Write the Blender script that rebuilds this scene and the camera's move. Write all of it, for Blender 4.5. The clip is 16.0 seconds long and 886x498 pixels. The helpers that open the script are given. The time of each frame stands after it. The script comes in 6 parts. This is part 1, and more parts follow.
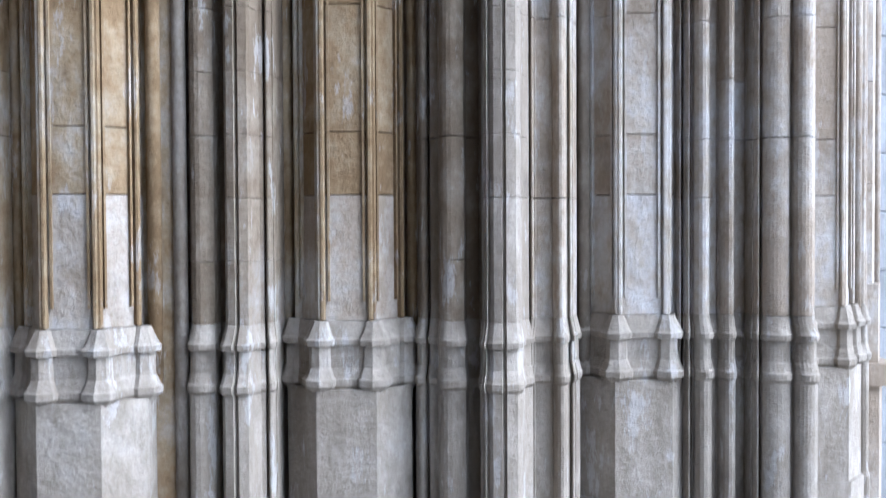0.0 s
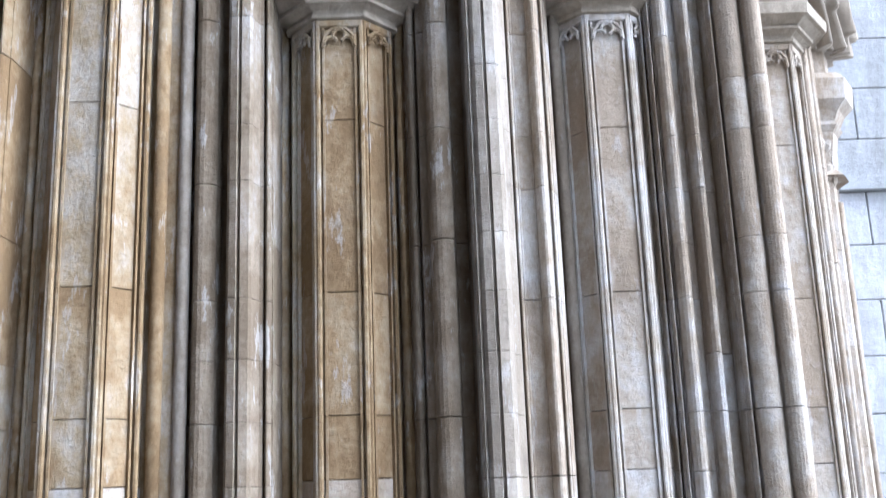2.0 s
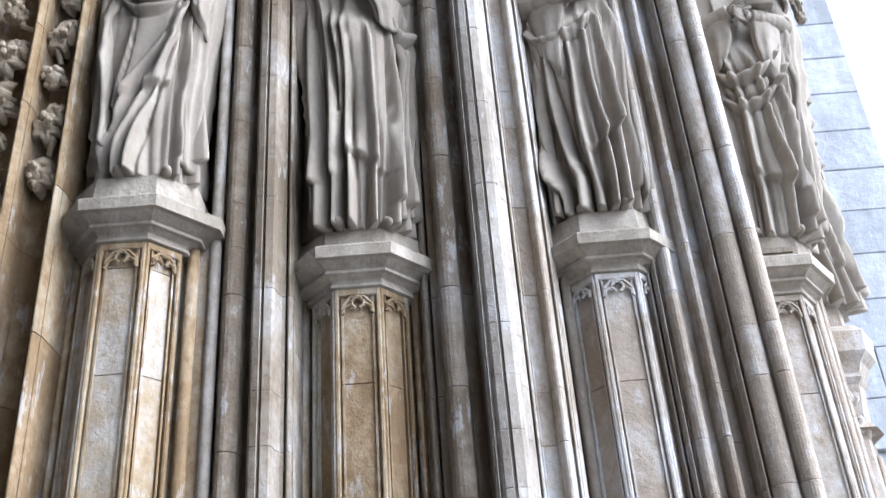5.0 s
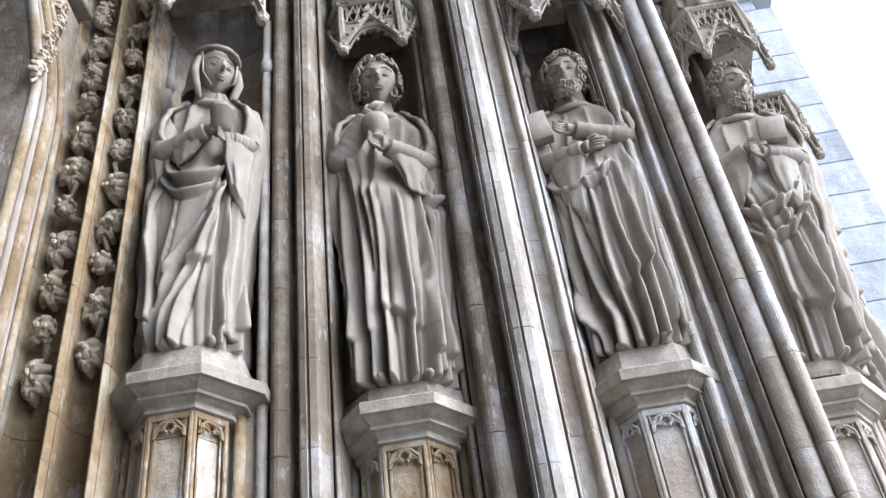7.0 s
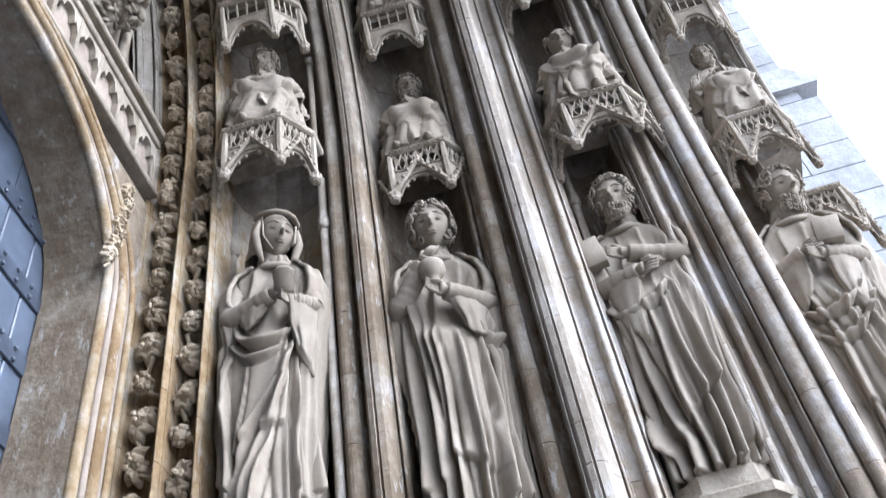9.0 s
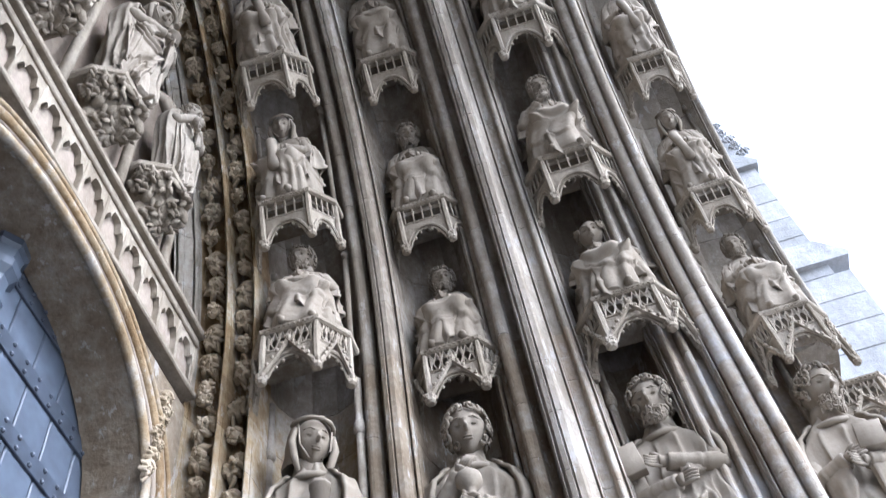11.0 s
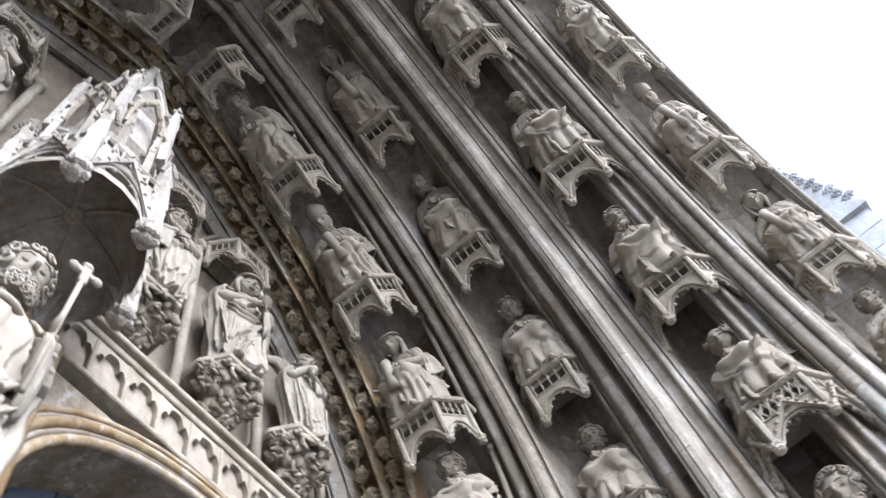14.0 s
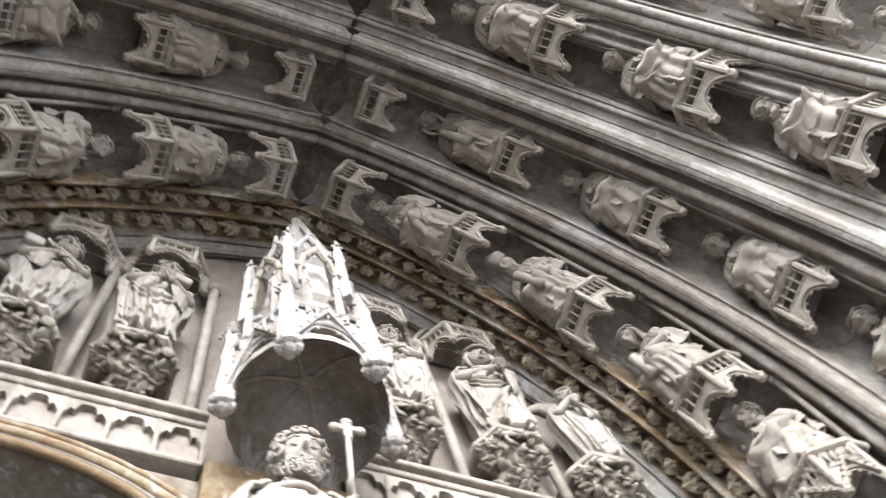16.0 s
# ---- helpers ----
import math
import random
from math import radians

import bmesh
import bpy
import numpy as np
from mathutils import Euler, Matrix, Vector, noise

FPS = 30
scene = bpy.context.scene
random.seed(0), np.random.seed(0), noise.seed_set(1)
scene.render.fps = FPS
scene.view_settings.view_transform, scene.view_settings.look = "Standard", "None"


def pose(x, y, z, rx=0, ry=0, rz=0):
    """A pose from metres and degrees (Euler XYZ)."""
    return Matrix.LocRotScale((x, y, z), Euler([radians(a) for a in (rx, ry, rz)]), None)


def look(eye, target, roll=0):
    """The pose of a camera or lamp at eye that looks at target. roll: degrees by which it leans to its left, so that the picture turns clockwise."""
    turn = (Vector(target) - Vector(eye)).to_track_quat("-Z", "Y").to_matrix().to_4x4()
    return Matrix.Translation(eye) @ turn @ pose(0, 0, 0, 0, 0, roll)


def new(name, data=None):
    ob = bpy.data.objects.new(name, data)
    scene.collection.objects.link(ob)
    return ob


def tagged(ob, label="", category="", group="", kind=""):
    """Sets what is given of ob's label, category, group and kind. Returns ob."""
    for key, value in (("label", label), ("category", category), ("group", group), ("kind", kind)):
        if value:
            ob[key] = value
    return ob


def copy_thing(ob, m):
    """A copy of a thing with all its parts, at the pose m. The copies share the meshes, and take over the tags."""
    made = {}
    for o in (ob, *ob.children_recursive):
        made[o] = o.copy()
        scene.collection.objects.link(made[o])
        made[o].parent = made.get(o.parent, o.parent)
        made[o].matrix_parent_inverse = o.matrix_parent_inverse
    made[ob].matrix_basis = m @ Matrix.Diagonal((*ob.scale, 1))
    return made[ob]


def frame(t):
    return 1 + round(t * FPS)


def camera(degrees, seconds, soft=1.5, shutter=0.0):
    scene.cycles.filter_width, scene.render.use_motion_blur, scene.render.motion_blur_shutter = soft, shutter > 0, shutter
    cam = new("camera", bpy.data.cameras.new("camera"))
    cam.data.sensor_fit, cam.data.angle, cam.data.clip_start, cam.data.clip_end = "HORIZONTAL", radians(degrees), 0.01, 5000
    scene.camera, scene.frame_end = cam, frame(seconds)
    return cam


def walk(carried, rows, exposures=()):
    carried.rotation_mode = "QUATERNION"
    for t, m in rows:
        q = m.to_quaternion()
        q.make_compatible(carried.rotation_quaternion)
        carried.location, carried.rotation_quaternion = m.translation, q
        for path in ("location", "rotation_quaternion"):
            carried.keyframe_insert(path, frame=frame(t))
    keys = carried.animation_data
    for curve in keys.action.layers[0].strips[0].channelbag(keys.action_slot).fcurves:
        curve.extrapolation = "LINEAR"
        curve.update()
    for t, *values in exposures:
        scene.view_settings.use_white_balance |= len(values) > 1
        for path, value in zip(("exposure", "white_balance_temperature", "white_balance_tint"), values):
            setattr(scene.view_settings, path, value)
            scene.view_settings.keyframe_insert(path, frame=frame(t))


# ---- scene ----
# Camera: held at head height inside a deep church porch, tilting up and round to the tympanum.
# World: x runs out of the porch, y across it (0 on the door's axis), z up.
cam = camera(47.49, 16.0, soft=1.2, shutter=0.5)
PATH = [
    (0.0, -0.000, -0.220, 1.600, 88.51, 0.31, 0.23),
    (0.5, -0.027, -0.232, 1.631, 92.33, 0.57, -0.31),
    (1.0, -0.055, -0.251, 1.647, 96.14, 0.67, -0.91),
    (1.5, -0.075, -0.263, 1.643, 100.08, 1.48, -1.14),
    (2.0, -0.037, -0.281, 1.649, 103.47, 2.10, -0.38),
    (2.5, -0.021, -0.291, 1.630, 106.83, 2.44, -0.09),
    (3.0, -0.022, -0.288, 1.618, 109.61, 2.67, -0.00),
    (3.5, 0.000, -0.290, 1.604, 112.32, 2.90, 0.53),
    (4.0, 0.004, -0.282, 1.587, 114.75, 2.99, 0.83),
    (6.5, 0.009, -0.208, 1.351, 129.65, 5.67, 6.05),
    (7.0, 0.020, -0.210, 1.346, 131.62, 6.11, 7.16),
    (7.5, 0.029, -0.225, 1.347, 133.45, 6.17, 8.20),
    (8.0, 0.042, -0.242, 1.343, 135.38, 6.62, 10.39),
    (8.5, 0.058, -0.283, 1.347, 137.16, 7.24, 12.64),
    (9.0, 0.138, -0.353, 1.384, 138.69, 7.31, 14.71),
    (9.5, 0.163, -0.416, 1.431, 140.86, 7.21, 15.23),
    (12.0, 0.285, -0.723, 1.604, 150.81, 6.10, 18.75),
    (12.5, 0.321, -0.708, 1.588, 153.24, 6.53, 21.55),
    (13.0, 0.350, -0.708, 1.584, 155.18, 7.14, 24.76),
    (13.5, 0.387, -0.683, 1.587, 156.74, 8.10, 30.65),
    (14.0, 0.448, -0.659, 1.599, 158.83, 8.80, 38.18),
    (14.5, 0.450, -0.633, 1.619, 160.35, 8.49, 45.02),
    (15.0, 0.434, -0.632, 1.612, 162.42, 8.61, 54.12),
    (15.5, 0.476, -0.672, 1.605, 163.51, 9.19, 62.76),
    (16.0, 0.493, -0.762, 1.575, 164.96, 8.87, 70.71),
]
walk(cam, [(t, pose(x, y, z, rx, ry, rz)) for t, x, y, z, rx, ry, rz in PATH],
     exposures=[(0.0, 2.33, 5020, 11), (2.0, 2.66, 5150, 11), (4.0, 2.69, 5150, 11), (7.0, 2.69, 5220, 11), (9.5, 2.70, 5260, 12), (12.5, 2.63, 5330, 12), (14.0, 2.76, 5400, 11), (16.0, 3.20, 5550, 10)])

# ---- light: a bright overcast sky from outside the porch ----
world = bpy.data.worlds.new("overcast_sky")
scene.world = world
world.use_nodes = True
wn, wl = world.node_tree.nodes, world.node_tree.links
sky = wn.new("ShaderNodeTexSky")
sky.sky_type, sky.sun_disc = "NISHITA", False
sky.sun_elevation, sky.sun_rotation = radians(40), radians(108)
sky.air_density, sky.dust_density, sky.ozone_density = 1.0, 4.0, 1.0
pale = wn.new("ShaderNodeHueSaturation")
pale.inputs["Saturation"].default_value = 0.35
wl.new(sky.outputs[0], pale.inputs["Color"])
wl.new(pale.outputs[0], wn["Background"].inputs["Color"])
wn["Background"].inputs["Strength"].default_value = 0.15
sun = new("sun", bpy.data.lights.new("sun", "SUN"))
sun.data.energy, sun.data.angle, sun.data.color = 0.17, radians(80), (1.0, 0.97, 0.93)
sun.matrix_world = look((9, -3.0, 8.0), (0, 0, 0))


# ---- materials ----
def stone(name, tones, streak=0.5, grain=0.22, rough=0.93, spread=1.0, dirt=0.35, flake=0.0, relief=1.0):
    """Weathered limestone: pieces differ by tone, with blotches, rain streaks, pits and grain."""
    m = bpy.data.materials.new(name)
    m.use_nodes = True
    n, l = m.node_tree.nodes, m.node_tree.links
    bsdf = n["Principled BSDF"]
    bsdf.inputs["Roughness"].default_value = rough
    bsdf.inputs["Specular IOR Level"].default_value = 0.12
    tc, info, geo = n.new("ShaderNodeTexCoord"), n.new("ShaderNodeObjectInfo"), n.new("ShaderNodeNewGeometry")

    def noise_at(scale, detail, stretch=(1, 1, 1), rough_=0.6):
        mp = n.new("ShaderNodeMapping")
        mp.inputs["Scale"].default_value = stretch
        l.new(geo.outputs["Position"], mp.inputs["Vector"])
        t = n.new("ShaderNodeTexNoise")
        t.inputs["Scale"].default_value, t.inputs["Detail"].default_value = scale, detail
        t.inputs["Roughness"].default_value = rough_
        l.new(mp.outputs[0], t.inputs["Vector"])
        return t.outputs["Fac"]

    def maths(op, a, b):
        q = n.new("ShaderNodeMath")
        q.operation = op
        for i, v in enumerate((a, b)):
            if isinstance(v, (int, float)):
                q.inputs[i].default_value = v
            else:
                l.new(v, q.inputs[i])
        return q.outputs[0]

    blot = noise_at(2.3, 6)
    pick = maths("ADD", maths("MULTIPLY", info.outputs["Random"], spread), maths("ADD", maths("MULTIPLY", maths("SUBTRACT", blot, 0.5), 2.0), maths("MULTIPLY", maths("SUBTRACT", noise_at(15.0, 8, (1, 1, 0.8), 0.70), 0.5), 1.8)))
    ramp = n.new("ShaderNodeValToRGB")
    l.new(pick, ramp.inputs["Fac"])
    el = ramp.color_ramp.elements
    for i, c in enumerate(tones):
        e = el[i] if i < 2 else el.new(0.5)
        e.position, e.color = i / (len(tones) - 1), (*c, 1)
    # rain streaks, long in z
    st = noise_at(6.0, 6, (1.3, 1.3, 0.35), 0.7)
    sr = n.new("ShaderNodeValToRGB")
    sr.color_ramp.elements[0].position, sr.color_ramp.elements[1].position = 0.40, 0.62
    lo = 1 - streak
    sr.color_ramp.elements[0].color, sr.color_ramp.elements[1].color = (lo, lo * 0.97, lo * 0.93, 1), (1, 1, 1, 1)
    l.new(st, sr.inputs["Fac"])
    mul = n.new("ShaderNodeMix")
    mul.data_type, mul.blend_type = "RGBA", "MULTIPLY"
    mul.inputs[0].default_value = 0.8
    l.new(ramp.outputs[0], mul.inputs[6]), l.new(sr.outputs[0], mul.inputs[7])
    # sooty crust in patches
    crust = noise_at(5.5, 8, (1, 1, 0.6), 0.7)
    cr = n.new("ShaderNodeValToRGB")
    cr.color_ramp.elements[0].position, cr.color_ramp.elements[1].position = 0.56, 0.74
    cr.color_ramp.elements[0].color, cr.color_ramp.elements[1].color = (0, 0, 0, 1), (dirt, dirt, dirt, 1)
    l.new(crust, cr.inputs["Fac"])
    mix = n.new("ShaderNodeMix")
    mix.data_type = "RGBA"
    l.new(cr.outputs[0], mix.inputs[0]), l.new(mul.outputs[2], mix.inputs[6])
    mix.inputs[7].default_value = (0.10, 0.085, 0.07, 1)
    # pale flakes of old limewash, ragged and taller than wide
    fl = noise_at(7.5, 10, (1.5, 1.5, 0.5), 0.72)
    fr = n.new("ShaderNodeValToRGB")
    fr.color_ramp.elements[0].position, fr.color_ramp.elements[1].position = 0.57, 0.61
    fr.color_ramp.elements[0].color, fr.color_ramp.elements[1].color = (0, 0, 0, 1), (flake, flake, flake, 1)
    l.new(fl, fr.inputs["Fac"])
    fm = n.new("ShaderNodeMix")
    fm.data_type = "RGBA"
    l.new(fr.outputs[0], fm.inputs[0]), l.new(mix.outputs[2], fm.inputs[6])
    fm.inputs[7].default_value = (0.36, 0.35, 0.335, 1)
    mix = fm
    # fine grain
    gr = noise_at(52.0, 6, (1, 1, 1), 0.75)
    gm = n.new("ShaderNodeMapRange")
    gm.inputs["To Min"].default_value, gm.inputs["To Max"].default_value = 1 - grain, 1 + grain
    l.new(gr, gm.inputs["Value"])
    fin = n.new("ShaderNodeMix")
    fin.data_type, fin.blend_type = "RGBA", "MULTIPLY"
    fin.inputs[0].default_value = 1.0
    l.new(mix.outputs[2], fin.inputs[6]), l.new(gm.outputs[0], fin.inputs[7])
    l.new(fin.outputs[2], bsdf.inputs["Base Color"])
    # relief
    rel = maths("ADD", maths("MULTIPLY", noise_at(14.0, 8), 0.7), maths("MULTIPLY", gr, 0.3))
    bump = n.new("ShaderNodeBump")
    bump.inputs["Strength"].default_value, bump.inputs["Distance"].default_value = relief, 0.018
    l.new(rel, bump.inputs["Height"]), l.new(bump.outputs[0], bsdf.inputs["Normal"])
    return m


OCHRE = stone("ochre_limestone", [(0.165, 0.112, 0.058), (0.215, 0.155, 0.088), (0.255, 0.200, 0.128), (0.285, 0.243, 0.182), (0.335, 0.31, 0.27)], spread=0.72, flake=0.4, streak=0.25)
BROWN = stone("brown_limestone", [(0.150, 0.118, 0.082), (0.198, 0.163, 0.121), (0.24, 0.210, 0.168), (0.30, 0.284, 0.258)], spread=0.42, flake=0.5, streak=0.25)
GREY = stone("grey_limestone", [(0.25, 0.205, 0.155), (0.32, 0.285, 0.24), (0.375, 0.355, 0.33), (0.44, 0.435, 0.44)], spread=0.45, flake=0.4, streak=0.2, dirt=0.5)
STATUE = stone("statue_limestone", [(0.195, 0.167, 0.131), (0.232, 0.202, 0.162), (0.275, 0.243, 0.199)], streak=0.18, grain=0.10, dirt=0.2, spread=0.5, relief=0.28)
PALE = stone("pale_statue_limestone", [(0.23, 0.20, 0.16), (0.28, 0.248, 0.204), (0.335, 0.302, 0.255)], streak=0.2, grain=0.12, dirt=0.3, spread=0.4, relief=0.35)
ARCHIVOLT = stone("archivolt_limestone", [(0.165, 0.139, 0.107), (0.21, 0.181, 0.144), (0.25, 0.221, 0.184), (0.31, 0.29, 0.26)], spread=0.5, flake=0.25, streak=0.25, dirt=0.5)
RIDGE = stone("ridge_limestone", [(0.235, 0.205, 0.165), (0.28, 0.25, 0.208), (0.32, 0.292, 0.253), (0.365, 0.345, 0.315)], spread=0.3, flake=0.5, streak=0.3, dirt=0.75)
CARVED = stone("carved_limestone", [(0.22, 0.188, 0.145), (0.285, 0.248, 0.195), (0.34, 0.303, 0.25)], streak=0.3, dirt=0.4, spread=0.7)
LEAFST = stone("leaf_carving_stone", [(0.28, 0.228, 0.155), (0.37, 0.305, 0.215), (0.43, 0.37, 0.275)], streak=0.3, dirt=0.4, spread=0.9)
ASHLAR = stone("buttress_limestone", [(0.27, 0.28, 0.29), (0.32, 0.33, 0.345), (0.37, 0.38, 0.395)], streak=0.25, dirt=0.2, spread=0.9)
PAVING = stone("paving_stone", [(0.19, 0.185, 0.178), (0.25, 0.244, 0.234), (0.30, 0.292, 0.28)], streak=0.0, dirt=0.3)
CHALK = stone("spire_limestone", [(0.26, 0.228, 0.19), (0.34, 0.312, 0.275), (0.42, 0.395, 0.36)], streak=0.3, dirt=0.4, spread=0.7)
PLASTER = stone("lintel_limestone", [(0.225, 0.185, 0.145), (0.265, 0.222, 0.178), (0.31, 0.268, 0.222)], streak=0.3, dirt=0.25, spread=0.7)


def painted(name, colour, rough=0.45, metal=0.0):
    m = bpy.data.materials.new(name)
    m.use_nodes = True
    n, l = m.node_tree.nodes, m.node_tree.links
    b = n["Principled BSDF"]
    b.inputs["Roughness"].default_value, b.inputs["Metallic"].default_value = rough, metal
    t = n.new("ShaderNodeTexNoise")
    t.inputs["Scale"].default_value, t.inputs["Detail"].default_value = 9.0, 7.0
    g = n.new("ShaderNodeNewGeometry")
    l.new(g.outputs["Position"], t.inputs["Vector"])
    r = n.new("ShaderNodeValToRGB")
    r.color_ramp.elements[0].position, r.color_ramp.elements[1].position = 0.3, 0.7
    r.color_ramp.elements[0].color = (*[c * 0.7 for c in colour], 1)
    r.color_ramp.elements[1].color = (*[c * 1.25 for c in colour], 1)
    l.new(t.outputs["Fac"], r.inputs["Fac"]), l.new(r.outputs[0], b.inputs["Base Color"])
    bp = n.new("ShaderNodeBump")
    bp.inputs["Strength"].default_value, bp.inputs["Distance"].default_value = 0.3, 0.004
    l.new(t.outputs["Fac"], bp.inputs["Height"]), l.new(bp.outputs[0], b.inputs["Normal"])
    return m


DOORPAINT = painted("blue_grey_door_paint", (0.056, 0.069, 0.092), 0.4)
IRON = painted("door_iron", (0.05, 0.06, 0.08), 0.35, 0.3)


# ---- mesh helpers ----
def put(name, me, mat, parent=None, label="", m=None):
    ob = new(name, me)
    if mat and not me.materials:
        me.materials.append(mat)
    if parent:
        ob.parent = parent
    if label:
        ob["label"] = label
    if m is not None:
        ob.matrix_basis = m
    return ob


def mesh_of(name, verts, faces, smooth=False):
    me = bpy.data.meshes.new(name)
    me.from_pydata([tuple(v) for v in verts], [], faces)
    bm = bmesh.new()
    bm.from_mesh(me)
    bmesh.ops.recalc_face_normals(bm, faces=bm.faces)
    bm.to_mesh(me)
    bm.free()
    if smooth:
        for p in me.polygons:
            p.use_smooth = True
    return me


def part(name, bm, mat, parent=None, label="", smooth=False, m=None):
    """Links a bmesh as one mesh object under a thing or a part."""
    bmesh.ops.recalc_face_normals(bm, faces=bm.faces)
    me = bpy.data.meshes.new(name)
    bm.to_mesh(me)
    bm.free()
    if smooth:
        for p in me.polygons:
            p.use_smooth = True
    return put(name, me, mat, parent, label, m)


def box(bm, x0, x1, y0, y1, z0, z1, bevel=0.0, m=None):
    mm = Matrix.Translation(((x0 + x1) / 2, (y0 + y1) / 2, (z0 + z1) / 2)) @ Matrix.Diagonal((x1 - x0, y1 - y0, z1 - z0, 1))
    r = bmesh.ops.create_cube(bm, size=1, matrix=(m @ mm) if m is not None else mm)
    if bevel:
        es = list({e for v in r["verts"] for e in v.link_edges})
        bmesh.ops.bevel(bm, geom=es, offset=bevel, segments=1, affect="EDGES")


UNIT = {}


def unit_ball(seg):
    """Points and faces of a unit sphere, worked out once for each fineness."""
    if seg not in UNIT:
        rows = max(4, seg * 2 // 3)
        pts = [(0, 0, -1)] + [(math.cos(e) * math.cos(a), math.cos(e) * math.sin(a), math.sin(e))
                              for e in (-math.pi / 2 + math.pi * r / rows for r in range(1, rows)) for a in (2 * math.pi * k / seg for k in range(seg))] + [(0, 0, 1)]
        fc = [(0, 1 + (k + 1) % seg, 1 + k) for k in range(seg)]
        for r in range(rows - 2):
            o = 1 + r * seg
            fc += [(o + k, o + (k + 1) % seg, o + seg + (k + 1) % seg, o + seg + k) for k in range(seg)]
        o = 1 + (rows - 2) * seg
        fc += [(o + k, o + (k + 1) % seg, len(pts) - 1) for k in range(seg)]
        UNIT[seg] = (pts, fc)
    return UNIT[seg]


def ball(bm, c, rx, ry, rz, seg=10, m=None):
    pts, fc = unit_ball(seg)
    vs = []
    for x, y, z in pts:
        p = Vector((c[0] + x * rx, c[1] + y * ry, c[2] + z * rz))
        vs.append(bm.verts.new(m @ p if m is not None else p))
    for f in fc:
        bm.faces.new([vs[i] for i in f])
    return vs


def loft(bm, rows):
    """One body through plan loops of equal length, as rows of (height, loop)."""
    rings = [[bm.verts.new((x, y, z)) for x, y in lp] for z, lp in rows]
    for a, b in zip(rings, rings[1:]):
        for i in range(len(a)):
            bm.faces.new((a[i], a[(i + 1) % len(a)], b[(i + 1) % len(a)], b[i]))
    bm.faces.new(rings[0]), bm.faces.new(rings[-1])


def tube(bm, pts, radii, seg=8, caps=True):
    """A tapered tube along points."""
    pts = [Vector(p) for p in pts]
    rings = []
    for i, p in enumerate(pts):
        d = (pts[min(i + 1, len(pts) - 1)] - pts[max(i - 1, 0)]).normalized()
        u = d.cross(Vector((0.31, 0.2, 0.93))).normalized()
        v = d.cross(u)
        r = radii[i] if isinstance(radii, (list, tuple)) else radii
        rings.append([bm.verts.new(p + (u * math.cos(a) + v * math.sin(a)) * r) for a in (2 * math.pi * k / seg for k in range(seg))])
    for a, b in zip(rings, rings[1:]):
        for k in range(seg):
            bm.faces.new((a[k], a[(k + 1) % seg], b[(k + 1) % seg], b[k]))
    if caps:
        bm.faces.new(rings[0]), bm.faces.new(rings[-1])


def prism(bm, loop, z0, z1, top=None):
    """A closed plan loop raised from z0 to z1; top: another loop for the upper end."""
    a = [bm.verts.new((x, y, z0)) for x, y in loop]
    b = [bm.verts.new((x, y, z1)) for x, y in (top or loop)]
    k = len(a)
    for i in range(k):
        bm.faces.new((a[i], a[(i + 1) % k], b[(i + 1) % k], b[i]))
    bm.faces.new(a), bm.faces.new(b)


def thing(name, label, category, m=None, group=""):
    e = new(name)
    e.empty_display_size = 0.1
    if m is not None:
        e.matrix_basis = m
    return tagged(e, label, category, group)


# ---- the porch's section: one plan line from the door to the street, carried up the jamb and round the arch ----
SPRING, K = 6.15, 2.40          # springing height; the arch's centres lie K beyond the axis


def arc(x0, y0, x1, y1, bulge, n=6):
    """Points from one end to the other, bulging towards the porch (negative y) by bulge."""
    d = Vector((x1 - x0, y1 - y0))
    nrm = Vector((d.y, -d.x)).normalized()
    out = []
    for i in range(n + 1):
        t = i / n
        p = Vector((x0, y0)) + d * t + nrm * bulge * (1 - (2 * t - 1) ** 2) ** 0.75
        out.append((p.x, p.y))
    return out


def bead(x0, x1, y, b, g=0.018):
    """A small roll with a sunk groove on either side."""
    return [(x0, y + g), (x0 + 0.004, y + g)] + arc(x0 + 0.006, y, x1 - 0.006, y, b, 5) + [(x1 - 0.004, y + g), (x1, y + g)]


